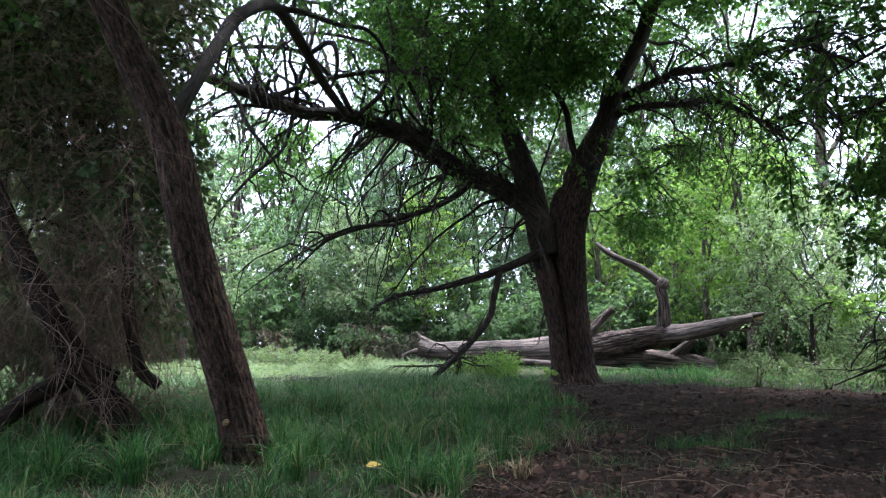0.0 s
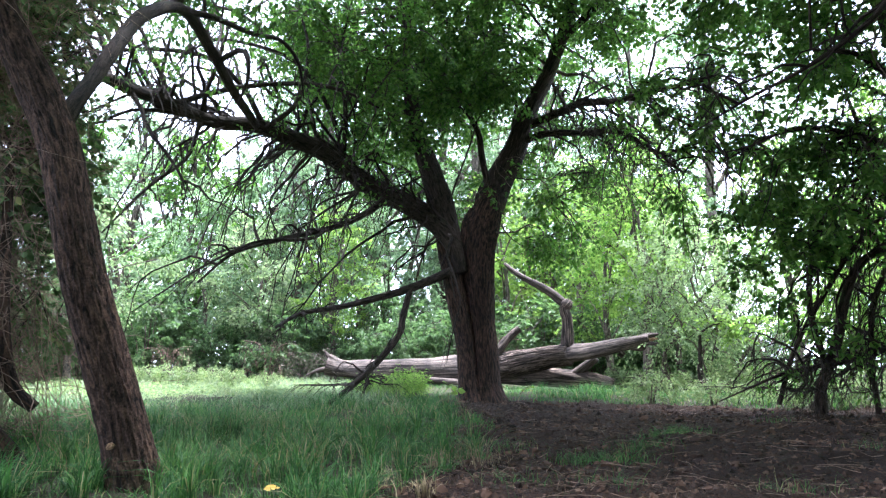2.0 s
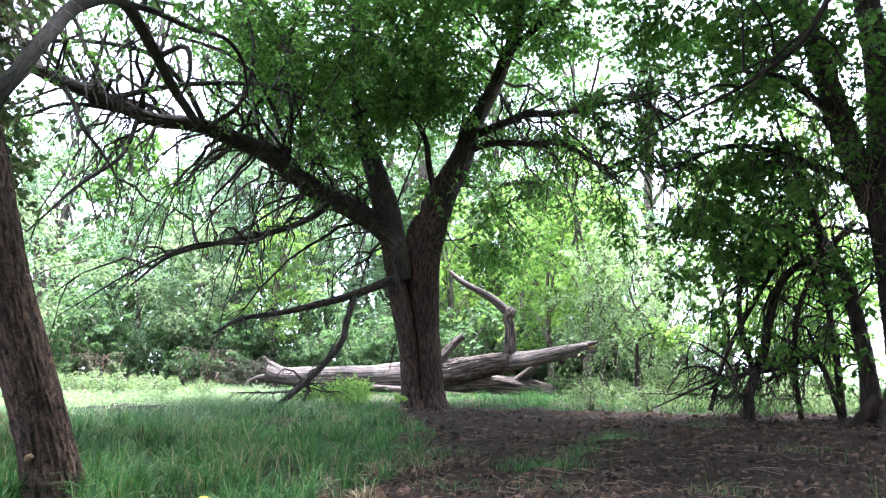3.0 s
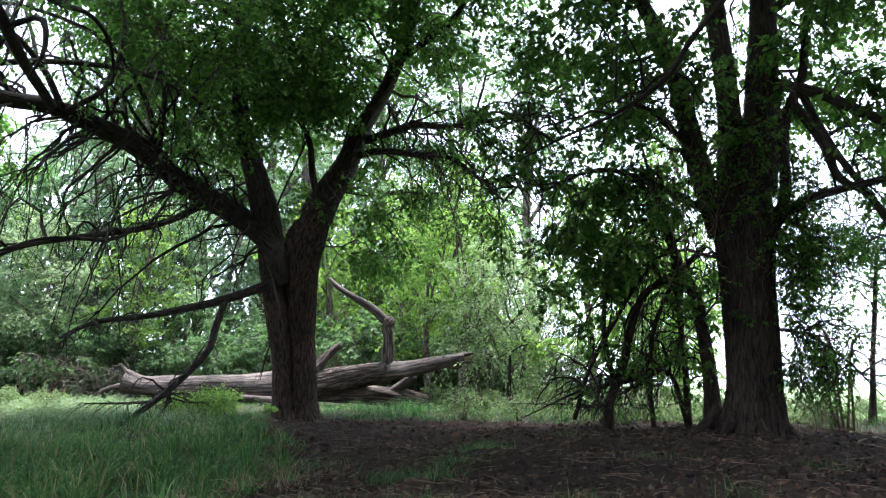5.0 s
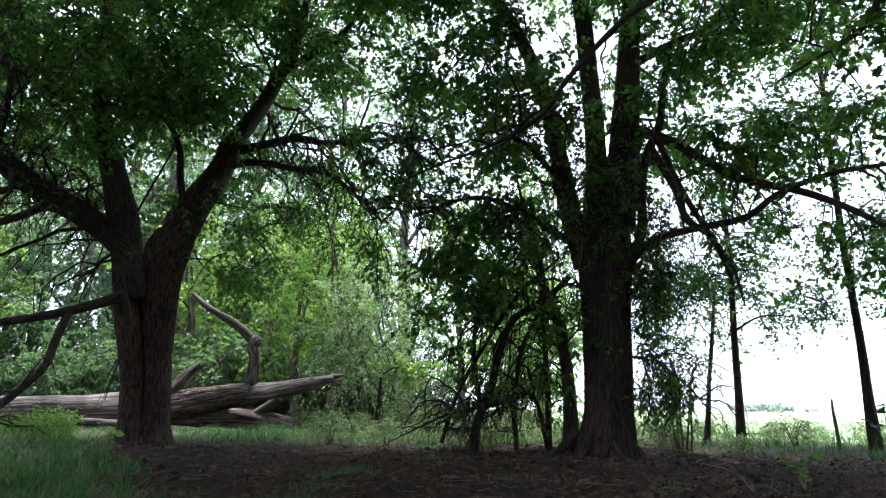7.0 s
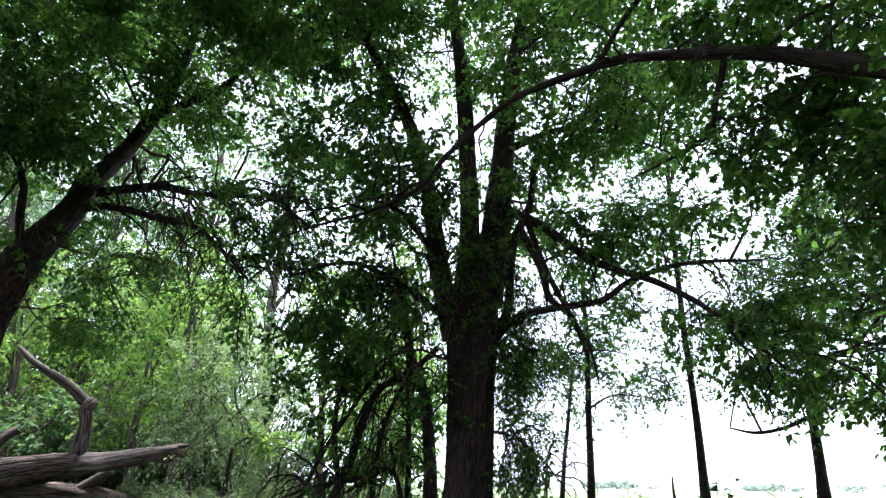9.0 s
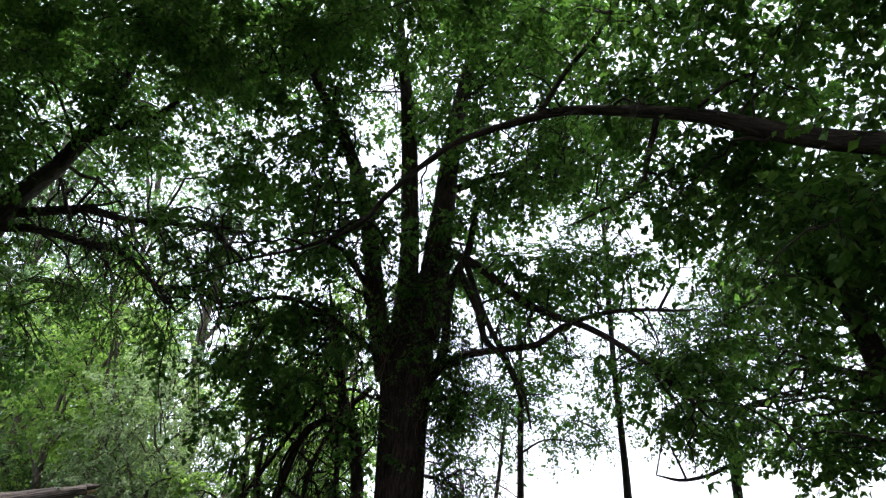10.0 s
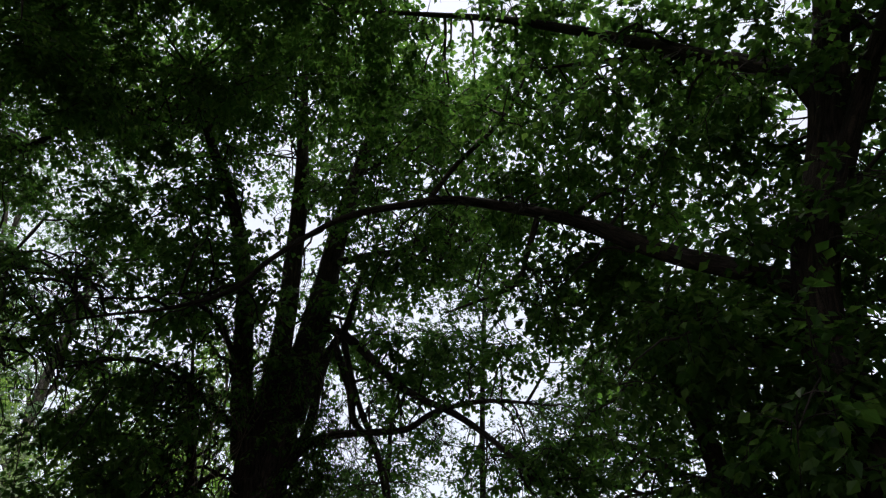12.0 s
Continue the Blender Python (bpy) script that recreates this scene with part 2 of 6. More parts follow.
def limb_mesh(name, points, radii, sides=12, per_metre=9, gnarl=0.06, ridge=0.0, ridges=16, seed=0, cap=True, weave=1.0):
    """A tapered, knobbly limb along a smooth curve; ridge lifts furrowed bark from it. Gives the mesh, its line and its radii."""
    r = np.random.default_rng(seed)
    rough = smooth_line(points, 80)
    length = np.linalg.norm(np.diff(rough, axis=0), axis=1).sum()
    n = max(6, int(length * per_metre))
    line = smooth_line(points, n)
    rad = np.interp(np.linspace(0, 1, n), np.linspace(0, 1, len(radii)), radii)
    tan = np.gradient(line, axis=0)
    tan /= np.linalg.norm(tan, axis=1, keepdims=True)
    side = np.cross(tan[0], (0.31, 0.95, 0.1))
    side /= np.linalg.norm(side)
    along = np.r_[0, np.cumsum(np.linalg.norm(np.diff(line, axis=0), axis=1))]
    th = np.linspace(0, 2 * np.pi, sides, endpoint=False)
    ph = r.uniform(0, 6.3, 12)
    verts, uv = np.empty((n, sides, 3)), np.empty((n, sides, 2))
    for k in range(n):
        side = side - tan[k] * (side @ tan[k])
        side /= np.linalg.norm(side)
        other = np.cross(tan[k], side)
        v = along[k]
        w = 1 + gnarl * (np.sin(2 * th + ph[0] + 1.3 * v) + np.sin(3 * th + ph[1] - 2.1 * v) * 0.7 + np.sin(th + ph[2] + 4.7 * v) * 0.6)
        if ridge:
            wander = 0.8 * np.sin(5.1 * v + ph[3] + 2 * th) + 0.7 * np.sin(12 * v + ph[4] + 3 * th) + 0.5 * np.sin(27 * v + ph[5] - 5 * th) + 0.45 * np.sin(58 * v + ph[9] + 7 * th)
            wander = weave * wander
            f = np.abs(np.sin(ridges * th / 2 + wander + ph[6]))
            f2 = np.abs(np.sin(ridges * th * 0.8 + 1.7 * weave * np.sin(7.3 * v + th * 2) + ph[7]))
            w = w + ridge * (f**0.6 - 0.6) + 0.4 * ridge * (f2 - 0.5) + 0.12 * ridge * r.uniform(-1, 1, sides)
        verts[k] = line[k] + rad[k] * w[:, None] * (np.cos(th)[:, None] * side + np.sin(th)[:, None] * other)
        uv[k] = np.stack([th / 6.283 * max(rad.mean() * 6.283, 0.03), np.full(sides, v)], -1) + ph[8]
    faces = ring_faces(n, sides)
    verts, uv = verts.reshape(-1, 3), uv.reshape(-1, 2)
    if cap:
        ends = []
        for base, centre in ((0, line[0]), ((n - 1) * sides, line[-1])):
            ci = len(verts)
            verts, uv = np.vstack([verts, centre]), np.vstack([uv, [0, 0]])
            j = np.arange(sides)
            ends.append(np.stack([np.full(sides, ci), base + (j + 1) % sides, base + j, np.full(sides, ci)], -1))
        tri = np.vstack(ends)[:, :3]
        tri[sides:] = tri[sides:, [0, 2, 1]]
        me = make_mixed(name, verts, faces, tri, uv)
    else:
        me = make_mesh(name, verts, faces, uv)
    return me, line, rad


def make_mixed(name, verts, quads, tris, uv):
    split = np.vstack([quads[:, [0, 1, 2]], quads[:, [0, 2, 3]], tris])
    return make_mesh(name, verts, split, uv)


def tubes(curves, radii, sides=4):
    """Thin tubes: curves (n, k, 3), radii (n, k). Gives verts, quads and uv."""
    n, k, _ = curves.shape
    tan = np.gradient(curves, axis=1)
    tan /= np.linalg.norm(tan, axis=2, keepdims=True) + 1e-9
    ref = rng.normal(size=(n, 1, 3))
    a = np.cross(tan, ref)
    a /= np.linalg.norm(a, axis=2, keepdims=True) + 1e-9
    b = np.cross(tan, a)
    th = np.linspace(0, 2 * np.pi, sides, endpoint=False)
    v = curves[:, :, None] + radii[:, :, None, None] * (a[:, :, None] * np.cos(th)[:, None] + b[:, :, None] * np.sin(th)[:, None])
    f = ring_faces(k, sides)[None] + (np.arange(n) * k * sides)[:, None, None]
    step = np.r_[0.0, np.linspace(0.1, 1, k - 1)]
    uv = np.empty((n, k, sides, 2))
    uv[..., 0], uv[..., 1] = th / 60, (step * 0.8)[None, :, None] + np.arange(n)[:, None, None] * 0.37
    return v.reshape(-1, 3), f.reshape(-1, 4), uv.reshape(-1, 2)


def join(pieces):
    verts, faces, uvs, base = [], [], [], 0
    for v, f, u in pieces:
        verts.append(v), faces.append(f + base), uvs.append(u)
        base += len(v)
    return np.vstack(verts), np.vstack(faces), np.vstack(uvs)


def unit(v):
    return v / (np.linalg.norm(v, axis=-1, keepdims=True) + 1e-9)


def leaf_arrays(base, way, flat, size, width=0.5, fine=False, fold=0.18):
    """Folded pointed leaves: where each is fixed, the way it points, the normal of its blade, its length."""
    way = unit(way)
    side = unit(np.cross(flat, way))
    nrm = np.cross(way, side)
    s = size[:, None]
    if fine:
        out = [(0, 0, 0), (0.25, 0.4, 0.8), (0.6, 0.38, 0.7), (1, 0, -0.6), (0.6, -0.38, 0.7), (0.25, -0.4, 0.8)]
        tri = [(0, 3, 1), (1, 3, 2), (0, 5, 3), (5, 4, 3)]
    else:
        out = [(0, 0, 0), (0.42, 0.5, 1.0), (1, 0, -0.6), (0.42, -0.5, 1.0)]
        tri = [(0, 2, 1), (0, 3, 2)]
    v = np.stack([base + s * (a * way + b * width * side + c * fold * nrm * 0.5) for a, b, c in out], 1)
    k = len(out)
    f = np.asarray(tri)[None] + (np.arange(len(base)) * k)[:, None, None]
    return v.reshape(-1, 3), f.reshape(-1, 3)


def in_blobs(blobs, r, grow=1.0, bunch=0):
    """Random points in ellipsoids, given as rows of x, y, z, radii and a number, more of them near the skin; in flat bunches if asked."""
    out = []
    for x, y, z, rx, ry, rz, n in blobs:
        n, rad = int(n), np.array([rx, ry, rz])
        m = max(3, n // bunch) if bunch else n
        p = unit(r.normal(size=(m, 3))) * rad * grow * r.uniform(0.1, 1, (m, 1)) ** 0.5
        if bunch:
            p = p[r.integers(0, m, n)] + r.normal(0, 1, (n, 3)) * (0.36, 0.36, 0.15)
        out.append(np.array([x, y, z]) + p)
    return np.vstack(out)


def crown(tree, nodes, blobs, seed, twig_mat, leaf_mat, size=0.09, leaves=9, twigs=5, spread=0.45, sag=0.25, fine=False, bare=0.0, width=0.5, bow=0.12, far=False, thick=1.0, bunch=0):
    """Branchlets from the limbs to points in the blobs, twigs on them, and leaves on the twigs: two parts of the tree."""
    r = np.random.default_rng(seed)
    ends = in_blobs(blobs, r, 1.0 if far else 1.12, bunch)
    pieces = []
    if not far:
        main = ends[r.permutation(len(ends))[: max(4, len(ends) // 7)]]
        gap = np.linalg.norm(main[:, None] - nodes[None, :, :3], axis=2) - 1.2 * nodes[None, :, 3]
        root = nodes[gap.argmin(1)]
        m, t = len(main), np.linspace(0, 1, 8)[None, :, None]
        span = np.linalg.norm(main - root[:, :3], axis=1)[:, None, None]
        kink = np.cumsum(r.normal(0, 0.042, (m, 8, 3)), 1)
        boughs = root[:, None, :3] * (1 - t) + main[:, None] * t + np.sin(np.pi * t) * span * (1.4 * bow * UP + r.normal(0, 0.07, (m, 1, 3))) + (kink - kink[:, :1]) * span * np.sin(np.pi * t) ** 0.5
        wide = np.minimum(np.clip(span[:, 0] * 0.016, 0.012, 0.035) * thick, root[:, 3:4] * 0.8 + 0.006) * (1 - 0.75 * t[:, :, 0])
        pieces.append(tubes(boughs, wide, 4))
        nodes = np.vstack([nodes, np.c_[boughs[:, 2:].reshape(-1, 3), wide[:, 2:].reshape(-1)]])
    gap = np.linalg.norm(ends[:, None] - nodes[None, :, :3], axis=2) * r.uniform(0.8, 1.3, (len(ends), 1)) - 0.1 * nodes[None, :, 2]
    start = nodes[gap.argmin(1)]
    n, k = len(ends), 3 if far else 5
    t = np.linspace(0, 1, k)[None, :, None]
    span = np.linalg.norm(ends - start[:, :3], axis=1)[:, None, None]
    arc = np.sin(np.pi * t)
    curves = start[:, None, :3] * (1 - t) + ends[:, None] * t + arc * span * (bow * UP + r.normal(0, 0.09, (n, 1, 3))) + r.normal(0, 0.022, (n, k, 3)) * span * arc
    r0 = np.clip(span[:, 0] * 0.012, 0.006, 0.035) * thick
    radii = r0 * (1 - t[:, :, 0]) + 0.0035 * t[:, :, 0]
    pieces.append(tubes(curves, radii, 3))
    count = n * twigs
    which = np.repeat(np.arange(n), twigs)
    at = r.uniform(0.3, 1.0, count) ** 0.7 * (k - 1.001)
    i = at.astype(int)
    fr = (at - i)[:, None]
    root = curves[which, i] * (1 - fr) + curves[which, i + 1] * fr
    way = unit(unit(curves[which, i + 1] - curves[which, i]) * 0.6 + r.normal(0, 0.75, (count, 3)) * (1, 1, 0.6) - sag * UP)
    reach = spread * r.uniform(0.4, 1.2, count)[:, None]
    tip = root + way * reach - UP * reach * sag * 0.3
    if not far:
        pieces.append(tubes(np.stack([root, tip], 1)[::2], np.tile([0.0045, 0.0015], ((count + 1) // 2, 1)), 3))
    v, f, uv = join(pieces)
    part("brushwood", make_mesh("brushwood", v, f, uv), twig_mat, tree, "thin dark branchlets and twigs", "stuff")
    if leaf_mat is None:
        return
    keep = np.repeat(r.random(n) >= bare, twigs)
    root, tip, way, reach = root[keep], tip[keep], way[keep], reach[keep]
    c = len(root)
    w = np.repeat(np.arange(c), leaves)
    s = r.uniform(0.1, 1.05, c * leaves)[:, None]
    hand = np.tile(np.where(np.arange(leaves) % 2, 1.0, -1.0), c)[:, None]
    plane = unit(np.cross(way, UP) + r.normal(0, 0.1, way.shape))[w]
    base = root[w] * (1 - s) + tip[w] * s + r.normal(0, 0.02, (len(w), 3))
    lw = way[w] * 0.55 + plane * hand * 0.8 - UP * (0.25 + sag * 0.6) + r.normal(0, 0.3, (len(w), 3))
    flat = UP + r.normal(0, 0.45, (len(w), 3))
    v, f = leaf_arrays(base, lw, flat, size * r.uniform(0.55, 1.2, len(w)), width, fine)
    part("foliage", make_mesh("foliage", v, f, None, False), leaf_mat, tree, "crown of small green leaves", "stuff")


def limbs_of(tree, rows, mat, seed, fineness=9, limb_mat=None, lines=None):
    """Limbs as parts: rows of (name, points, radii, sides, ridge). Gives the nodes of their lines, with radii."""
    nodes = []
    lines = [] if lines is None else lines
    for i, (name, points, radii, sides, ridge) in enumerate(rows):
        me, line, rad = limb_mesh(name, points, radii, sides, 44 if ridge >= 0.1 else 24 if ridge else fineness, 0.05, ridge, max(10, sides // 4), seed + i, weave=0.75 if ridge >= 0.08 else 1.0)
        part(name, me, mat if name == "trunk" or limb_mat is None else limb_mat, tree)
        nodes.append(np.c_[line, rad][:: 3 if ridge else 1])
        lines.append(nodes[-1])
    return np.vstack(nodes)


def bare_boughs(tree, line, n, length, thick, seed, rise=0.5, fall=0.6, back=(0, 0, 0), mat=None):
    """Crooked bare boughs that leave a limb, rise, arch over and droop, with side twigs."""
    r = np.random.default_rng(seed)
    at = r.uniform(0.08, 0.97, n) * (len(line) - 2)
    i = at.astype(int)
    root = line[i, :3] * (1 - (at - i))[:, None] + line[i + 1, :3] * (at - i)[:, None]
    along = unit(line[i + 1, :3] - line[i, :3])
    out = unit(np.cross(along, UP) * r.choice([-1.0, 1.0], n)[:, None] * 0.7 + along * r.uniform(-0.2, 0.9, n)[:, None] + r.normal(0, 0.35, (n, 3)) + np.array(back))
    k = 11
    t = np.linspace(0, 1, k)[None, :, None]
    size = (length * r.uniform(0.45, 1.15, n))[:, None, None]
    up = (rise * r.uniform(-0.5, 1.2, n))[:, None, None]
    kink = np.cumsum(r.normal(0, 0.032, (n, k, 3)), 1)
    curves = root[:, None] + size * (out[:, None] * (1.15 * t - 0.3 * t**2) + UP * (up * np.sin(2.6 * t) - fall * t**2.2) + (kink - kink[:, :1]))
    curves[..., 2] = np.maximum(curves[..., 2], 0.3)
    rad = thick * r.uniform(0.55, 1.2, (n, 1)) * (1 - 0.85 * t[:, :, 0]) + 0.002
    m = 6
    which, j = np.repeat(np.arange(n), m), r.integers(3, k - 1, n * m)
    p = curves[which, j]
    d = unit(unit(curves[which, j + 1] - p) + r.normal(0, 0.6, (n * m, 3)) - 0.25 * UP)
    u = np.linspace(0, 1, 5)[None, :, None]
    reach = (0.38 * length * r.uniform(0.4, 1.1, n * m))[:, None, None]
    side = p[:, None] + reach * (d[:, None] * u - UP * 0.5 * u**2 + r.normal(0, 0.03, (n * m, 5, 3)) * u)
    v, f, uv = join([tubes(curves, rad, 6), tubes(side, np.maximum(rad[which, j][:, None] * 0.55, 0.004) * (1 - 0.8 * u[:, :, 0]), 4)])
    part("bough_tangle", make_mesh("bough_tangle", v, f, uv), mat or BARK, tree, "crooked dark bare boughs", "stuff")


def hanging_vines(tree, box, n, drop, thick, seed, mat):
    """Thin dead vines that dangle and curl inside a box of the crown."""
    r = np.random.default_rng(seed)
    k = 22
    t = np.linspace(0, 1, k)[None, :, None]
    lo, hi = np.array(box[:3]), np.array(box[3:])
    top = r.uniform(0, 1, (n, 3)) * (hi - lo) + lo
    fall = np.stack([r.normal(0, 0.25, n), r.normal(0, 0.25, n), -drop * r.uniform(0.3, 1.2, n)], -1)
    sway = r.normal(0, 0.12, (n, 1, 3)) * np.sin(5 * t + r.uniform(0, 6, (n, 1, 3))) + r.normal(0, 0.04, (n, 1, 3)) * np.sin(15 * t + r.uniform(0, 6, (n, 1, 3)))
    rad = np.repeat(r.uniform(0.4, 1.0, (n, 1)) * thick, k, 1)
    v, f, uv = tubes(top[:, None] + fall[:, None] * t + sway, rad, 3)
    part("hanging_vines", make_mesh("hanging_vines", v, f, uv), mat, tree, "thin dead vines dangling from the limbs", "stuff")


# ---- ground ----


def dirt_at(x, y):
    """Above 0 on the trodden bare soil, below 0 on grass."""
    wob = 0.45 * np.sin(1.1 * x + 0.6 * y) + 0.3 * np.sin(2.7 * y - 1.3 * x + 1) + 0.16 * np.sin(6.1 * x + 4.3 * y)
    near = x - (0.15 + 0.175 * (y - 1.5)) + wob * 0.45
    far = (11.9 - 0.72 * (x - 3)) - y + wob * 0.6
    return np.minimum(np.minimum(near, far), 10.75 - np.hypot(x, y) + 0.35 * wob + 0.5 * np.clip(3.2 - x, 0, 2))


def ground_height(x, y):
    h = 0.035 * np.sin(0.9 * x + 0.4) * np.sin(0.8 * y + 1.1) + 0.02 * np.sin(2.3 * x + 1.7 * y) + 0.012 * np.sin(5.1 * x - 3.7 * y)
    return h * np.clip((np.hypot(x, y)) / 3, 0.2, 1) - 0.02


LATTICE = np.random.default_rng(3).uniform(-1, 1, (64, 64))


def patchy(x, y, scale):
    """Smooth noise from -1 to 1 with patches of about 1 / scale metres."""
    x, y = np.asarray(x) * scale + 100.3, np.asarray(y) * scale + 100.7
    i, j = np.floor(x).astype(int), np.floor(y).astype(int)
    u, v = x - i, y - j
    u, v = u * u * (3 - 2 * u), v * v * (3 - 2 * v)
    g = lambda a, b: LATTICE[a % 64, b % 64]
    return (g(i, j) * (1 - u) + g(i + 1, j) * u) * (1 - v) + (g(i, j + 1) * (1 - u) + g(i + 1, j + 1) * u) * v


def clod_noise(x, y):
    return 0.9 * patchy(x, y, 2.1) + 0.8 * patchy(x, y, 5.3) + 0.7 * patchy(y, x, 11.0)


def spaced(lo, hi, n, far):
    u = np.linspace(-1, 1, n)
    k = (np.exp(np.abs(u) * 15) - 1) / (np.exp(15) - 1)
    return (lo + hi) / 2 + (hi - lo) / 2 * 1.35 * u + np.sign(u) * k * far


def build_ground():
    n = 280
    gx, gy = np.meshgrid(spaced(-7, 14, n, 2500), spaced(-6, 15, n, 2500), indexing="ij")
    d = dirt_at(gx, gy)
    z = ground_height(gx, gy) + np.where(d > 0, 0.024 * clod_noise(gx, gy), 0.012 * clod_noise(gx, gy)) * (np.hypot(gx, gy) < 25)
    v = np.stack([gx, gy, z], -1).reshape(-1, 3)
    i, j = np.meshgrid(np.arange(n - 1), np.arange(n - 1), indexing="ij")
    a = i * n + j
    f = np.stack([a, a + n, a + n + 1, a + 1], -1).reshape(-1, 4)
    me = make_mesh("ground", v, f)
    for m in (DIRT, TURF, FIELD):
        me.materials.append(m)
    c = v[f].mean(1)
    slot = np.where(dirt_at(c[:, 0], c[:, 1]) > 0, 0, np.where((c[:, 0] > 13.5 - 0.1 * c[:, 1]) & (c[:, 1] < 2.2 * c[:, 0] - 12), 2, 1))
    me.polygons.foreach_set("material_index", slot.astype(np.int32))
    tagged(new("ground", me), "dark trodden soil, shaded grass and pale meadow beyond", "ground", kind="structure")


build_ground()


def grass_arrays(x, y, height, bend, width, seed, segs=3):
    r = np.random.default_rng(seed)
    n = len(x)
    az = r.uniform(0, 6.283, n)
    lean = np.stack([np.cos(az), np.sin(az), 0 * az], -1)
    side = np.stack([-np.sin(az + r.normal(0, 0.6, n)), np.cos(az), 0 * az], -1)
    base = np.stack([x, y, ground_height(x, y) - 0.01], -1)
    rows = []
    for k in range(segs + 1):
        t = k / segs
        p = base + lean * (height * bend * t**2)[:, None] + UP * (height * (t - 0.35 * bend * t**2))[:, None]
        w = (width * (1 - t) ** 0.7)[:, None]
        rows += [p - side * w, p + side * w] if k < segs else [p]
    v = np.stack(rows, 1)
    k = v.shape[1]
    tri = [q for s in range(segs - 1) for q in ((2 * s, 2 * s + 1, 2 * s + 3), (2 * s, 2 * s + 3, 2 * s + 2))] + [(2 * segs - 2, 2 * segs - 1, 2 * segs)]
    f = np.asarray(tri)[None] + (np.arange(n) * k)[:, None, None]
    return v.reshape(-1, 3), f.reshape(-1, 3)


def scatter(n, x0, x1, y0, y1, keep, seed, clump=0.0):
    r = np.random.default_rng(seed)
    x, y = r.uniform(x0, x1, n), r.uniform(y0, y1, n)
    if clump:
        cx, cy = r.uniform(x0, x1, n // 25 + 1), r.uniform(y0, y1, n // 25 + 1)
        w = r.integers(0, len(cx), n)
        pick = r.random(n) < 0.75
        x, y = np.where(pick, cx[w] + r.normal(0, clump, n), x), np.where(pick, cy[w] + r.normal(0, clump, n), y)
    ok = keep(x, y)
    return x[ok], y[ok]


def lay_grass(label, n, box, keep, h, bend, width, seed, mat=GRASS, clump=0.09, segs=3, name="grass"):
    r = np.random.default_rng(seed + 500)
    x, y = scatter(n, *box, keep, seed, clump)
    v, f = grass_arrays(x, y, r.uniform(*h, len(x)) * r.uniform(0.6, 1, len(x)) * np.clip(0.85 + 0.9 * patchy(x, y, 1.6) + 0.3 * patchy(y, x, 0.5), 0.3, 1.9), r.uniform(*bend, len(x)), r.uniform(0.6, 1.3, len(x)) * width, seed, segs)
    ob = part(name, make_mesh(name, v, f), mat)
    tagged(ob, label, "grass", kind="stuff")


turf_near = lambda x, y: (dirt_at(x, y) < 0.1 + 0.25 * patchy(x, y, 3.0)) & (patchy(x, y, 2.4) + 0.5 * patchy(x, y, 6.0) > -0.62)
lay_grass("tall green grass shaded under the trees", 38000, (-3.6, 2.3, 1.5, 6.5), turf_near, (0.12, 0.34), (0.4, 1.5), 0.0029, 1)
lay_grass("tall green grass of the shaded glade", 22000, (-6.5, 3.0, 6, 11), turf_near, (0.14, 0.34), (0.4, 1.3), 0.005, 2, segs=2)
# The sunlit part of the glade is painted by this lighter blade colour.
lay_grass("grass of the open glade, blades lightened as if sunlit", 44000, (-12, 2.5, 8.7, 22), lambda x, y: turf_near(x, y) & (x < 0.9 + 0.6 * patchy(x, y, 0.7) - 0.08 * (y - 9.6)), (0.12, 0.34), (0.4, 1.3), 0.007, 3, mat=GRASS_LIT_TINT, segs=2)
lay_grass("grass along the edge of the bare soil", 24000, (3, 16, 2, 14), turf_near, (0.1, 0.3), (0.2, 0.9), 0.006, 4, segs=2)
lay_grass("short green grass round the fallen tree", 16000, (-0.6, 10.5, 10.5, 21), lambda x, y: turf_near(x, y) & (x > 0.3 - 0.08 * (y - 9.6)), (0.08, 0.2), (0.4, 1.3), 0.006, 7, segs=2)
lay_grass("rough grass at the edge of the meadow", 15000, (11.5, 34, -14, 22), lambda x, y: dirt_at(x, y) < 0, (0.12, 0.32), (0.3, 0.9), 0.008, 5, mat=GRASS_LIT_TINT, segs=2)



def lay_tussocks(label, n, box, keep, blades, h, width, seed, mat):
    """Tussocks whose blades spring up and arch outwards from one root."""
    r = np.random.default_rng(seed)
    cx, cy = scatter(n, *box, keep, seed)
    w = np.repeat(np.arange(len(cx)), blades)
    az, m = r.uniform(0, 6.283, len(w)), len(w)
    tall = (r.uniform(*h, len(cx))[w]) * r.uniform(0.5, 1.1, m)
    reach = tall * r.uniform(0.15, 1.0, m)
    out = np.stack([np.cos(az), np.sin(az), 0 * az], -1)
    side = np.stack([-np.sin(az), np.cos(az), r.normal(0, 0.3, m)], -1)
    x, y = cx[w] + r.normal(0, 0.022, m), cy[w] + r.normal(0, 0.022, m)
    base = np.stack([x, y, ground_height(x, y) - 0.01], -1)
    rows = []
    for t in (0.0, 0.35, 0.68, 1.0):
        p = base + out * (reach * t**1.8)[:, None] + UP * (tall * (t - 0.55 * (reach / tall) * t**2.6))[:, None]
        wide = np.full((m, 1), width * (1 - 0.2 * t))
        rows += [p - side * wide, p + side * wide] if t < 1 else [p]
    v = np.stack(rows, 1)
    tri = np.array([(0, 1, 3), (0, 3, 2), (2, 3, 5), (2, 5, 4), (4, 5, 6)])
    f = tri[None] + (np.arange(m) * 7)[:, None, None]
    tagged(part("grass", make_mesh("grass", v.reshape(-1, 3), f.reshape(-1, 3)), mat), label, "grass", kind="stuff")


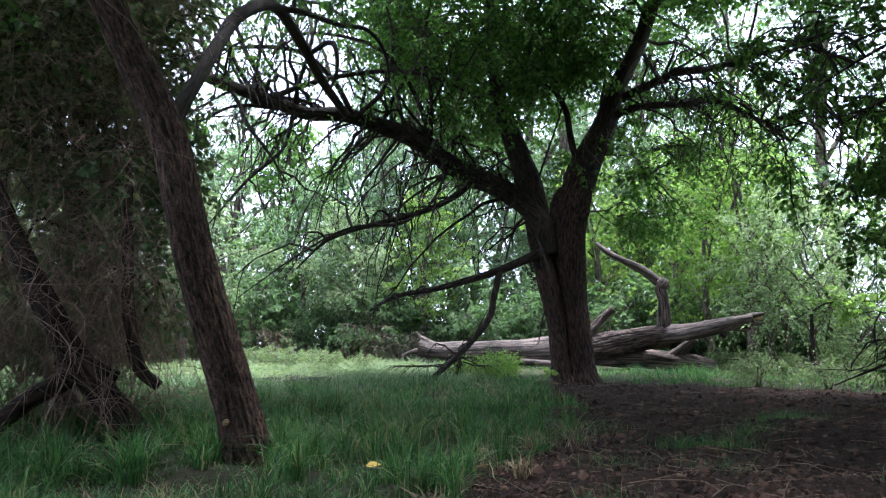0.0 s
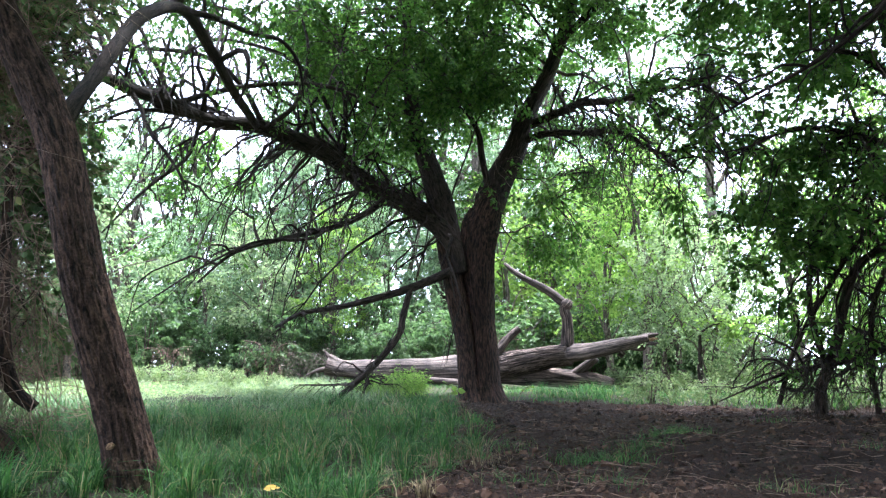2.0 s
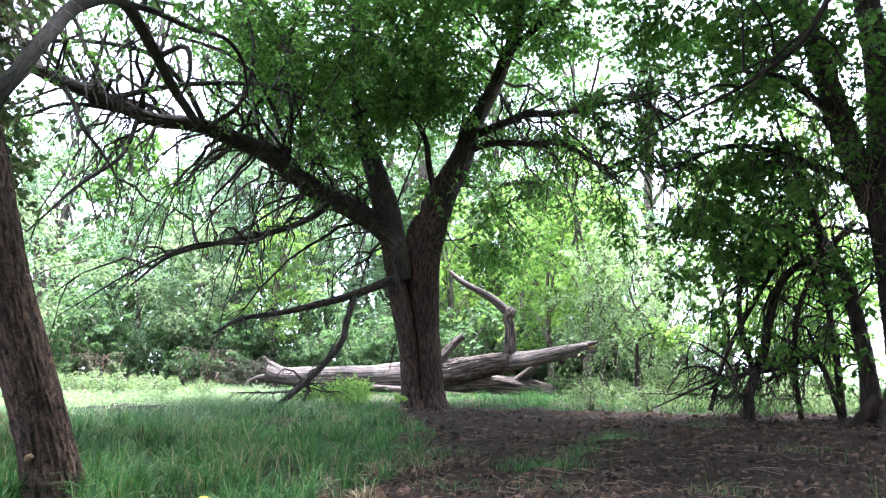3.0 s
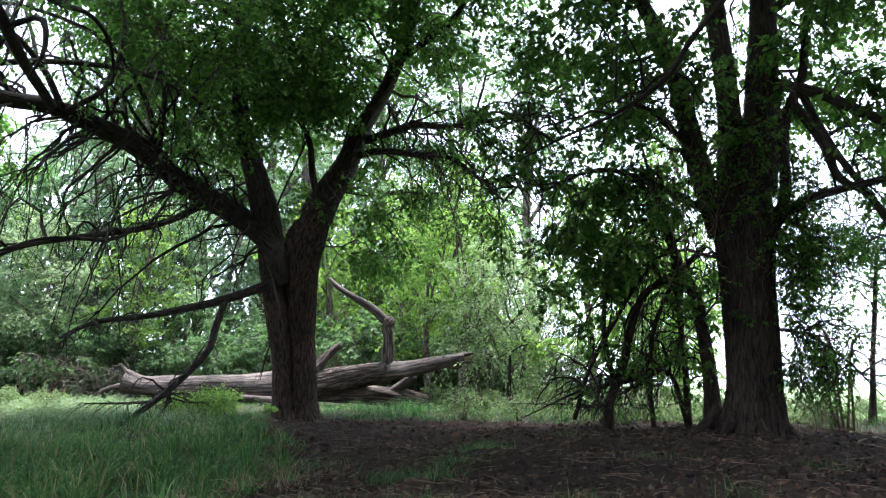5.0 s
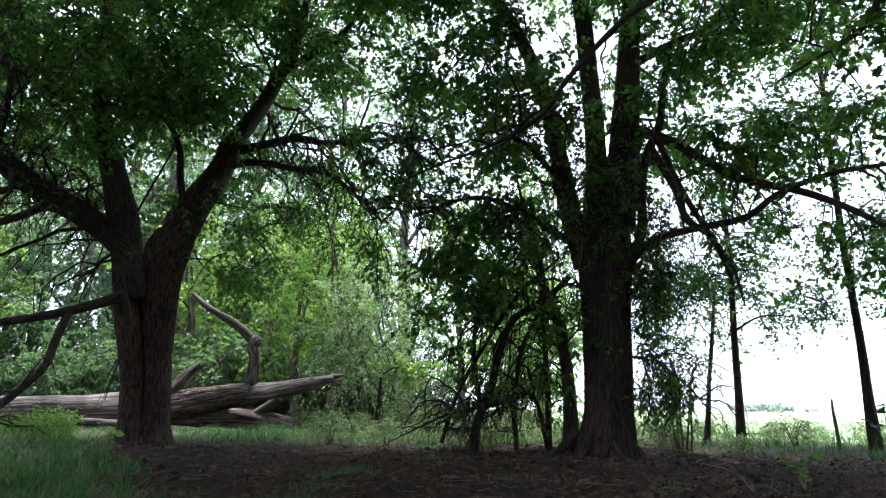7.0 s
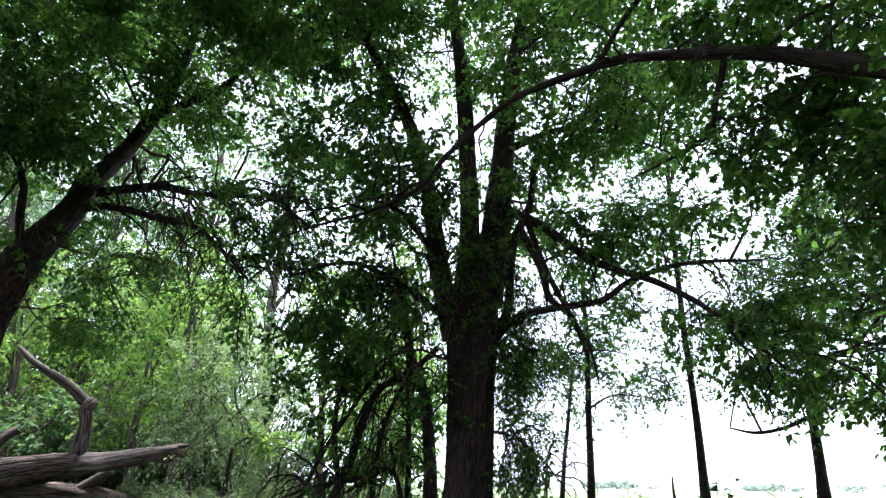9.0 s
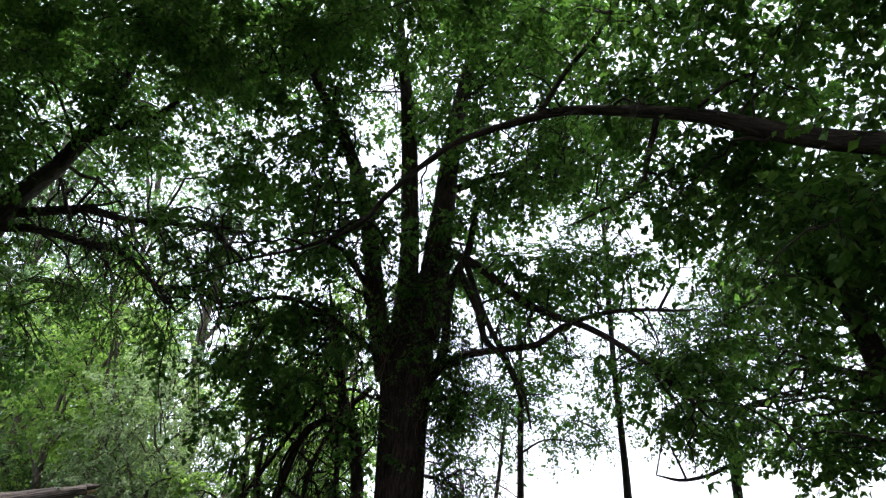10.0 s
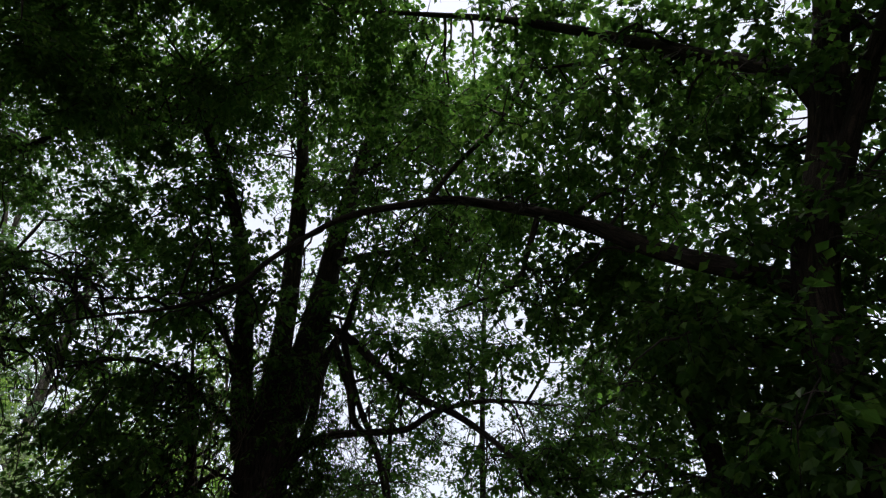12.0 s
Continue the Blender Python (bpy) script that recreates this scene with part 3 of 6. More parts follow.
lay_tussocks("arching green tussocks of grass under the trees", 620, (-3.2, 1.7, 1.6, 6.5), turf_near, 46, (0.12, 0.34), 0.0023, 11, GRASS)
lay_tussocks("bleached dead tussocks at the edge of the soil", 46, (-0.4, 1.3, 1.7, 4.6), lambda x, y: np.abs(dirt_at(x, y) + 0.08) < 0.22, 40, (0.1, 0.24), 0.0024, 12, STRAW)

# ---- the twin-stemmed tree in the middle ----


def forked_tree():
    tree = thing("tree", "old twin-stemmed tree with dark brown bark and arching limbs", "tree", (2.25, 10.8, 0))
    rows = [
        ("trunk", [(2.06, 10.75, -0.12), (2.05, 10.78, 0.12), (2.03, 10.8, 0.4), (1.96, 10.83, 1.12), (1.8, 10.86, 1.9), (1.65, 10.94, 2.55), (1.5, 11.0, 2.9)], [0.3, 0.22, 0.188, 0.17, 0.168, 0.14, 0.04], 72, 0.09),
        ("trunk", [(2.4, 10.78, -0.12), (2.37, 10.8, 0.12), (2.34, 10.83, 0.4), (2.3, 10.85, 1.31), (2.24, 10.87, 2.3), (2.28, 10.86, 3.0), (2.48, 10.8, 3.65), (2.62, 10.77, 4.0)], [0.34, 0.25, 0.22, 0.21, 0.26, 0.325, 0.25, 0.06], 88, 0.09),
        ("trunk", [(2.18, 10.95, -0.1), (2.15, 10.98, 1.0), (2.06, 11.0, 2.0), (1.95, 11.02, 2.6), (1.8, 11.08, 3.1)], [0.3, 0.2, 0.17, 0.12, 0.03], 48, 0.06),
        ("limb", [(1.92, 10.74, 2.2), (1.79, 10.82, 2.67), (1.52, 10.91, 3.07), (1.08, 10.96, 3.41), (0.63, 10.97, 3.63), (0.18, 10.91, 3.83), (-0.36, 10.65, 4.16), (-0.97, 10.31, 4.33), (-1.61, 9.93, 4.42), (-2.17, 9.51, 4.29), (-2.66, 9.02, 4.32), (-3.14, 8.33, 4.28), (-3.51, 7.63, 4.28)], [0.1, 0.18, 0.2, 0.19, 0.175, 0.165, 0.155, 0.14, 0.122, 0.108, 0.095, 0.08, 0.06], 36, 0.07),
        ("limb", [(2.3, 10.86, 2.9), (2.44, 10.81, 3.5), (2.58, 10.79, 3.85), (2.88, 10.61, 4.52), (3.12, 10.44, 5.19), (3.5, 10.2, 6.0), (3.85, 9.95, 7.2), (3.9, 9.63, 8.4), (3.77, 9.48, 9.8)], [0.15, 0.275, 0.255, 0.21, 0.165, 0.13, 0.09, 0.06, 0.03], 40, 0.07),
        ("limb", [(1.99, 10.93, 2.23), (1.75, 10.97, 2.86), (1.57, 11, 3.54), (1.4, 11.07, 4.1), (1.1, 11.26, 5.12), (0.93, 11.37, 6.57), (0.86, 11.48, 7.96), (0.79, 11.58, 9.59)], [0.14, 0.22, 0.23, 0.2, 0.15, 0.11, 0.08, 0.03], 32, 0.06),
        ("limb", [(2.37, 10.59, 3.78), (2.26, 10.61, 4.29), (2.19, 10.62, 4.81), (1.94, 10.67, 5.23), (1.55, 10.73, 5.31)], [0.06, 0.06, 0.05, 0.035, 0.015], 10, 0),
        ("limb", [(0.68, 10.98, 3.66), (0.16, 10.7, 3.19), (-0.42, 10.19, 2.8), (-1.19, 9.63, 2.47), (-1.72, 9.14, 2.16), (-2.08, 8.76, 1.69)], [0.07, 0.06, 0.05, 0.035, 0.025, 0.012], 10, 0),
        ("broken_limb", [(1.76, 10.8, 2.24), (0.92, 10.46, 1.86), (-0.04, 10.2, 1.55), (-0.75, 9.87, 1.38), (-1.13, 9.63, 1.14)], [0.085, 0.07, 0.05, 0.035, 0.02], 12, 0),
        ("broken_limb", [(0.97, 10.47, 1.88), (0.84, 10.3, 1.4), (0.75, 10.25, 1.05), (0.33, 10.09, 0.54), (-0.12, 9.8, 0.15), (-0.36, 9.59, 0.0)], [0.05, 0.056, 0.054, 0.05, 0.044, 0.034], 12, 0),
        ("limb", [(2.94, 10.6, 4.62), (3.32, 10.07, 4.62), (3.77, 9.48, 4.43), (4.06, 8.92, 4.26), (4.32, 8.46, 3.89), (4.63, 7.95, 3.29)], [0.075, 0.065, 0.05, 0.04, 0.03, 0.015], 10, 0),
        ("limb", [(3.09, 10.56, 4.92), (3.48, 9.91, 4.95), (3.72, 9.28, 4.88), (4.0, 8.72, 4.68), (4.17, 8.2, 4.58), (4.35, 7.65, 4.43), (4.62, 7.02, 4.33)], [0.08, 0.07, 0.06, 0.05, 0.04, 0.03, 0.015], 10, 0),
        ("limb", [(3.7, 10.1, 6.5), (4.15, 9.54, 6.85), (4.29, 9.04, 6.89), (4.45, 8.4, 7.28), (4.71, 7.68, 7.38), (5.08, 6.83, 7.25)], [0.08, 0.07, 0.06, 0.045, 0.03, 0.012], 10, 0),
        ("limb", [(-0.2, 10.7, 4.1), (-0.5, 10.4, 5.0), (-1.1, 9.9, 5.6), (-2.1, 9.2, 5.5), (-2.6, 8.9, 5.0)], [0.045, 0.04, 0.035, 0.025, 0.012], 8, 0),
        ("limb", [(-1.5, 9.9, 4.4), (-1.8, 9.6, 4.9), (-2.3, 9.2, 5.2), (-3.1, 8.7, 5.0), (-3.6, 8.3, 4.6)], [0.05, 0.045, 0.04, 0.03, 0.015], 8, 0),
        ("limb", [(-2.85, 8.85, 4.2), (-2.55, 9.05, 4.4), (-2.13, 9.16, 4.62), (-1.44, 9.3, 4.86), (-0.69, 9.48, 4.99), (-0.07, 9.61, 4.92), (0.48, 9.7, 4.68)], [0.035, 0.042, 0.042, 0.038, 0.034, 0.028, 0.012], 8, 0),
        ("limb", [(-2.35, 9.33, 4.2), (-2.41, 8.95, 3.5), (-2.79, 8.56, 2.91), (-3.15, 8.22, 2.23)], [0.035, 0.03, 0.024, 0.01], 8, 0),
        ("limb", [(-0.45, 10.15, 2.78), (-0.7, 9.6, 2.5), (-1.42, 9.2, 2.35), (-2.08, 8.86, 1.9), (-2.79, 8.45, 1.25)], [0.03, 0.028, 0.022, 0.016, 0.006], 8, 0),
        ("limb", [(-1.46, 9.85, 4.35), (-0.97, 9.76, 4.83), (-0.83, 9.67, 5.69), (-0.99, 9.56, 6.31)], [0.045, 0.04, 0.03, 0.012], 8, 0),
        ("limb", [(-0.23, 10.65, 4.1), (-0.21, 10.4, 4.93), (-0.32, 10.3, 5.87), (-0.2, 10.2, 6.8)], [0.05, 0.042, 0.03, 0.012], 8, 0),
        ("limb", [(3.8, 9.98, 7.0), (3.7, 9.0, 8.0), (3.3, 7.6, 8.6), (3.7, 6.4, 9.0), (4.3, 5.2, 9.3)], [0.07, 0.06, 0.045, 0.03, 0.012], 10, 0),
        ("limb", [(0.95, 11.6, 7.0), (0.9, 10.2, 7.7), (0.6, 8.6, 8.2), (0.2, 7.0, 8.5)], [0.065, 0.055, 0.04, 0.012], 10, 0),
        ("limb", [(-2.5, 9.25, 4.26), (-3.01, 8.6, 4.05), (-3.33, 8.15, 3.65), (-3.52, 7.85, 3.54)], [0.03, 0.025, 0.018, 0.008], 8, 0),
        ("trunk", [(2.07, 10.95, 0.73), (2.07, 10.93, 1.91), (2.03, 10.86, 2.61), (2.05, 10.82, 3.08), (2.12, 10.78, 3.39)], [0.05, 0.09, 0.13, 0.13, 0.05], 48, 0.09),
    ]
    lines = []
    nodes = limbs_of(tree, rows, BARK_RED, 40, limb_mat=BARK, lines=lines)
    bare_boughs(tree, lines[3], 52, 1.9, 0.03, 501, 0.75, 0.55, (-0.35, -0.2, 0))
    bare_boughs(tree, lines[3][len(lines[3]) // 3:], 24, 2.0, 0.034, 509, 1.1, 0.4, (0.1, -0.1, 0.2))
    bare_boughs(tree, lines[3], 30, 2.3, 0.03, 506, 0.45, 0.85, (-0.6, -0.35, -0.1))
    bare_boughs(tree, lines[9][len(lines[9]) // 2:], 26, 0.8, 0.013, 507, 0.3, 0.4)
    bare_boughs(tree, lines[8][len(lines[8]) // 2:], 10, 0.6, 0.012, 508, 0.2, 0.4)
    bare_boughs(tree, lines[7], 13, 1.3, 0.02, 502, 0.3, 0.5, (-0.3, 0, 0))
    bare_boughs(tree, np.vstack([lines[10], lines[11]]), 42, 1.6, 0.021, 503, 0.2, 0.6, (0.35, -0.2, 0))
    bare_boughs(tree, lines[12], 9, 1.3, 0.016, 504, 0.3, 0.4)
    bare_boughs(tree, np.vstack([lines[4][4:], lines[5][4:]]), 16, 1.8, 0.026, 505, 0.8, 0.2)
    hanging_vines(tree, (2.3, 10.2, 3.6, 3.6, 10.6, 6.4), 34, 1.1, 0.005, 574, DRY)
    hanging_vines(tree, (0.4, 10.2, 3.8, 2.0, 10.9, 6.0), 34, 1.1, 0.005, 575, TWIG)
    high = nodes[nodes[:, 2] > 2.6]
    crown(tree, high, FORKED_LEAFY, 21, TWIG, LEAF, 0.1, 8, 6, 0.45, 0.3, width=0.66, bunch=8)
    arch = nodes[(nodes[:, 2] > 1.6) & (nodes[:, 0] < 0.9)]
    crown(tree, arch, FORKED_BARE, 22, TWIG, LEAF, 0.085, 5, 5, 0.45, 0.35, False, 0.45, bow=0.28, thick=1.5)
    crown(tree, nodes[(nodes[:, 0] > 2.8) & (nodes[:, 2] < 5.5)], FORKED_BARE_RIGHT, 23, TWIG, LEAF, 0.085, 5, 6, 0.45, 0.4, False, 0.7, bow=0.2, thick=1.3)


FORKED_LEAFY = [
    (0.2, 12.71, 6.21, 1.2, 0.8, 0.8, 60), (1.79, 12.59, 7.13, 1.2, 0.8, 0.8, 60), (-0.58, 12.09, 6.67, 1.2, 0.8, 0.7, 50), (-0.69, 12.66, 7.21, 1.3, 0.8, 0.7, 60),
    (1.09, 10.15, 4.66, 0.9, 0.5, 0.8, 16), (2.06, 10, 5.52, 0.9, 0.5, 0.8, 14), (2.79, 9.62, 6.36, 0.9, 0.5, 0.6, 16), (0.09, 9.81, 5.55, 0.9, 0.5, 0.6, 10),
    (0.9, 10.7, 7.0, 2.4, 2.2, 2.0, 205), (3.2, 10.2, 7.2, 2.2, 2.2, 2.0, 215), (2.2, 10.2, 5.7, 1.7, 1.4, 1.0, 140),
    # Some high blobs from here on are out of view, added to cast shade.
    (3.7, 11.0, 3.5, 1.0, 1.0, 1.0, 74), (0.6, 11.0, 8.8, 2.2, 2.0, 0.8, 150), (-0.7, 10.0, 8.1, 1.6, 1.6, 0.7, 90), (-0.2, 9.9, 6.4, 1.3, 1.2, 0.9, 60), (-1.4, 8.4, 8.0, 1.6, 1.4, 0.7, 45), (5.0, 8.6, 7.4, 1.5, 1.8, 1.5, 50),
    (4.8, 8.2, 5.4, 1.0, 1.2, 0.9, 25), (2.0, 12.2, 4.7, 1.6, 1.0, 1.4, 70),
    (0.4, 12.4, 5.8, 2.2, 1.2, 1.8, 180), (4.4, 7.4, 9.2, 1.8, 1.8, 1.0, 105), (2.6, 7.2, 8.6, 1.8, 1.8, 0.9, 180), (0.4, 7.2, 8.4, 1.8, 1.6, 0.7, 120), (4.2, 5.4, 9.2, 1.8, 1.6, 0.8, 150), (3.44, 6.81, 7.15, 1.5, 1.3, 0.8, 130), (4.3, 11.2, 5.4, 1.1, 1.0, 1.0, 40), (3.9, 8.9, 7.9, 1.5, 1.2, 1.5, 105), (2.6, 9.0, 9.4, 1.8, 1.6, 1.0, 190), (1.9, 9.7, 7.6, 1.5, 1.1, 1.2, 110), (6.2, 10.8, 10.4, 1.8, 1.6, 0.8, 130), (2.6, 13.4, 10.2, 2.2, 1.6, 0.8, 170), (5.0, 14.0, 10.6, 2.0, 1.6, 0.8, 130),
]
FORKED_BARE = [(-1.3, 9.7, 3.1, 1.7, 1.0, 1.3, 50), (-2.6, 8.8, 3.2, 1.1, 1.0, 1.4, 32), (-0.9, 10.0, 5.3, 1.8, 1.2, 1.1, 120), (0.3, 10.6, 3.2, 1.0, 0.8, 1.0, 30), (-2.6, 8.6, 5.3, 1.4, 1.2, 0.8, 90)]
FORKED_BARE_RIGHT = [(4.3, 8.6, 3.6, 0.9, 1.1, 1.0, 90), (3.8, 9.4, 4.2, 0.9, 0.8, 0.8, 60), (5.0, 7.6, 4.0, 0.8, 0.8, 0.8, 50)]
forked_tree()

# ---- the leaning tree near the camera ----


def leaning_tree():
    tree = thing("tree", "leaning tree with a straight, furrowed red-brown trunk", "tree", (-0.99, 3.36, 0))
    rows = [
        ("trunk", [(-0.97, 3.37, -0.12), (-1.01, 3.35, 0.06), (-1.07, 3.33, 0.28), (-1.18, 3.29, 0.62), (-1.29, 3.25, 0.98), (-1.37, 3.22, 1.31), (-1.48, 3.23, 1.68), (-1.61, 3.22, 1.97), (-1.74, 3.15, 2.25), (-1.95, 3.0, 2.75), (-2.2, 2.8, 3.4)], [0.16, 0.12, 0.106, 0.1, 0.094, 0.09, 0.089, 0.092, 0.08, 0.07, 0.06], 104, 0.1),
        ("limb", [(-1.49, 3.23, 1.72), (-1.47, 3.35, 1.95), (-1.5, 3.6, 2.21), (-1.55, 4.01, 2.64), (-1.64, 4.72, 3.28), (-1.61, 5.57, 3.82), (-1.52, 6.42, 3.81), (-1.42, 7.06, 3.7), (-1.29, 7.89, 3.64)], [0.05, 0.045, 0.042, 0.046, 0.05, 0.054, 0.056, 0.052, 0.05], 14, 0),
        ("limb", [(-1.61, 5.57, 3.82), (-1.43, 5.93, 3.98), (-1.15, 6.5, 4.15), (-0.91, 6.95, 4.34), (-0.73, 7.27, 4.22), (-0.68, 7.58, 3.92)], [0.035, 0.032, 0.03, 0.026, 0.02, 0.008], 8, 0),
        ("limb", [(-1.5, 6.5, 3.8), (-1.2, 6.3, 3.85), (-1.12, 6.2, 3.5), (-1.2, 6.18, 3.2)], [0.03, 0.028, 0.022, 0.01], 8, 0),
        # The next two limbs rise out of view to carry the added shading canopy.
        ("limb", [(-2.15, 2.85, 3.3), (-1.7, 3.0, 4.6), (-0.9, 3.6, 5.8), (0.4, 4.4, 6.8), (1.8, 5.0, 7.4)], [0.06, 0.05, 0.04, 0.03, 0.015], 10, 0),
        ("limb", [(-1.7, 3.0, 4.6), (-1.6, 2.0, 5.2), (-0.4, 1.2, 6.0), (1.2, 1.2, 6.8)], [0.045, 0.04, 0.03, 0.012], 8, 0),
        ("limb", [(-1.8, 3.1, 2.4), (-2.4, 3.4, 2.9), (-3.0, 4.2, 3.4)], [0.05, 0.04, 0.02], 8, 0),
    ]
    nodes = limbs_of(tree, rows, BARK_PLATE, 80, limb_mat=BARK)
    # The blob 5.2 m up is out of view, added to shade trunk and limb.
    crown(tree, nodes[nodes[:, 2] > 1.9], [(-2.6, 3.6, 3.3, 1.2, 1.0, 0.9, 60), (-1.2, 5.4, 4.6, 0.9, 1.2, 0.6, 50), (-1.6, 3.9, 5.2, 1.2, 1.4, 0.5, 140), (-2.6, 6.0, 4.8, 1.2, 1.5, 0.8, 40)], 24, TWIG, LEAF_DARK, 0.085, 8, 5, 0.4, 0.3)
    # Unseen leaf canopy overhead, added to shade soil, grass and thicket.
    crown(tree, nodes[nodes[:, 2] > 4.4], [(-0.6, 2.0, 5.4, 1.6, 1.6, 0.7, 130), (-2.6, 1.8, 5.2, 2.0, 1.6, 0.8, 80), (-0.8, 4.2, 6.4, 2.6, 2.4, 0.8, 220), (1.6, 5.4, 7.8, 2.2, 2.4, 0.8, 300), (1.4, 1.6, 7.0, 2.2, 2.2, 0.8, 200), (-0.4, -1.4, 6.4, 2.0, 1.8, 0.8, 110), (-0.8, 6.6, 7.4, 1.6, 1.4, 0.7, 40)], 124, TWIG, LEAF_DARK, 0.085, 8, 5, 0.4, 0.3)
    me, _, _ = limb_mesh("knot", [(-1.08, 3.28, 0.21), (-1.09, 3.205, 0.208)], [0.02, 0.015], 10, 60, 0.1)
    part("knot", me, CUTWOOD, tree, "pale round stub of a lost branch")


leaning_tree()

# ---- the broad tree at the edge of the meadow ----


def broad_tree():
    tree = thing("tree", "broad dark tree with flared base and upright stems, hung with leaves", "tree", (7.1, 6.0, 0))
    rows = [
        ("trunk", [(7.05, 6.06, -0.15), (7.06, 6.05, 0.15), (7.1, 6.03, 0.5), (7.13, 6.0, 1.2), (7.12, 5.99, 1.9), (7.1, 6.02, 2.6), (7.06, 6.06, 3.1), (7.0, 6.1, 3.4)], [0.36, 0.29, 0.24, 0.22, 0.22, 0.2, 0.14, 0.04], 96, 0.1),
        ("trunk", [(7.18, 5.9, -0.15), (7.19, 5.88, 0.15), (7.22, 5.87, 0.5), (7.24, 5.85, 1.2), (7.27, 5.82, 1.9), (7.32, 5.8, 2.7), (7.38, 5.8, 3.2), (7.42, 5.79, 3.6)], [0.31, 0.272, 0.245, 0.235, 0.235, 0.235, 0.19, 0.05], 96, 0.1),
        ("trunk", [(6.98, 5.86, -0.15), (7.02, 5.86, 0.3), (7.08, 5.88, 1.0), (7.12, 5.9, 2.0), (7.2, 5.92, 3.2)], [0.26, 0.19, 0.15, 0.14, 0.08], 56, 0.09),
        ("root", [(6.9, 6.0, 0.3), (6.66, 5.96, 0.06), (6.45, 5.9, -0.08)], [0.07, 0.06, 0.03], 16, 0.06),
        ("root", [(6.98, 5.8, 0.28), (6.92, 5.64, 0.05), (6.89, 5.5, -0.08)], [0.07, 0.055, 0.03], 16, 0.06),
        ("root", [(7.28, 5.74, 0.22), (7.34, 5.62, 0.04), (7.38, 5.52, -0.08)], [0.06, 0.05, 0.03], 16, 0.06),
        ("root", [(6.86, 6.25, 0.3), (6.7, 6.4, 0.05), (6.56, 6.5, -0.08)], [0.07, 0.06, 0.03], 16, 0.06),
        ("limb", [(7.02, 6.1, 2.6), (6.86, 6.2, 3.4), (6.7, 6.24, 4.3), (6.5, 6.32, 5.3), (6.1, 6.45, 6.3), (5.5, 6.62, 7.2), (5.0, 6.8, 8.2)], [0.17, 0.15, 0.13, 0.115, 0.1, 0.07, 0.03], 22, 0.06),
        ("limb", [(7.2, 6.02, 3.2), (7.26, 5.99, 4.5), (7.2, 6.06, 6.85), (7.07, 6.22, 8.8), (6.96, 6.35, 10.4)], [0.2, 0.165, 0.13, 0.09, 0.04], 22, 0.06),
        ("limb", [(7.4, 5.82, 3.2), (7.62, 5.68, 4.8), (7.8, 5.61, 6.5), (8.05, 5.44, 8.5), (8.33, 5.18, 10.5)], [0.26, 0.22, 0.17, 0.11, 0.05], 26, 0.07),
        ("limb", [(7.38, 5.85, 2.4), (7.45, 5.43, 2.8), (7.47, 5.04, 2.92), (7.55, 4.34, 2.93), (7.56, 3.9, 2.94), (7.55, 3.47, 3.13), (7.51, 2.76, 3.18), (7.36, 1.86, 2.98)], [0.075, 0.065, 0.055, 0.05, 0.045, 0.04, 0.03, 0.012], 10, 0),
        ("limb", [(7.6, 5.65, 4.8), (7.64, 4.97, 4.38), (7.66, 4.35, 3.8), (7.57, 3.88, 3.42), (7.56, 3.17, 3.04), (7.38, 2.51, 2.53), (7.22, 1.98, 1.98), (7.07, 1.75, 1.72)], [0.08, 0.07, 0.06, 0.05, 0.045, 0.035, 0.025, 0.012], 10, 0),
        ("limb", [(7.67, 5.63, 5.84), (7.67, 5.11, 5.88), (7.83, 4.45, 5.93), (7.88, 3.7, 5.58), (7.84, 3.01, 5.03)], [0.07, 0.06, 0.05, 0.03, 0.012], 10, 0),
        ("limb", [(7.7, 5.2, 4.55), (7.72, 4.87, 3.57), (7.81, 4.5, 2.76), (7.81, 4.29, 2.34), (7.76, 4.17, 1.86)], [0.05, 0.045, 0.035, 0.025, 0.012], 8, 0),
        ("limb", [(7.38, 5.7, 1.3), (7.6, 5.42, 1.2), (7.85, 5.15, 0.9), (8.1, 4.9, 0.45)], [0.022, 0.018, 0.013, 0.006], 6, 0),
        ("limb", [(6.95, 6.3, 3.0), (6.3, 6.6, 3.4), (5.6, 6.9, 3.6), (4.9, 7.3, 3.3)], [0.06, 0.05, 0.035, 0.012], 8, 0),
        ("limb", [(6.9, 6.2, 3.6), (6.0, 6.1, 4.2), (5.2, 6.0, 4.2)], [0.05, 0.04, 0.015], 8, 0),
        ("limb", [(7.32, 5.58, 2.51), (7.45, 5.4, 3.09), (7.48, 5.37, 3.8), (7.55, 5.26, 4.27), (7.66, 5.09, 4.73), (7.73, 5, 5.46), (7.85, 4.8, 6.26)], [0.08, 0.075, 0.07, 0.065, 0.055, 0.04, 0.02], 12, 0.04),
        ("limb", [(7.44, 5.16, 4.34), (7.51, 5.06, 4.04), (7.61, 4.9, 3.58), (7.67, 4.81, 3.15), (7.82, 4.55, 2.83), (7.92, 4.38, 2.19)], [0.05, 0.06, 0.055, 0.05, 0.04, 0.015], 10, 0),
    ]
    lines = []
    nodes = limbs_of(tree, rows, BARK_DARK, 120, lines=lines)
    for k, count in ((7, 5), (8, 4), (9, 5)):
        bare_boughs(tree, lines[k], count, 1.9, 0.028, 510 + k, 0.6, 0.5)
    for k, count in ((10, 14), (11, 16), (13, 8), (14, 16), (15, 12), (16, 10)):
        bare_boughs(tree, lines[k], count, 1.1, 0.014, 520 + k, 0.3, 0.5)
    hanging_vines(tree, (6.0, 5.7, 2.6, 6.9, 6.6, 5.2), 60, 1.3, 0.006, 571, DRY)
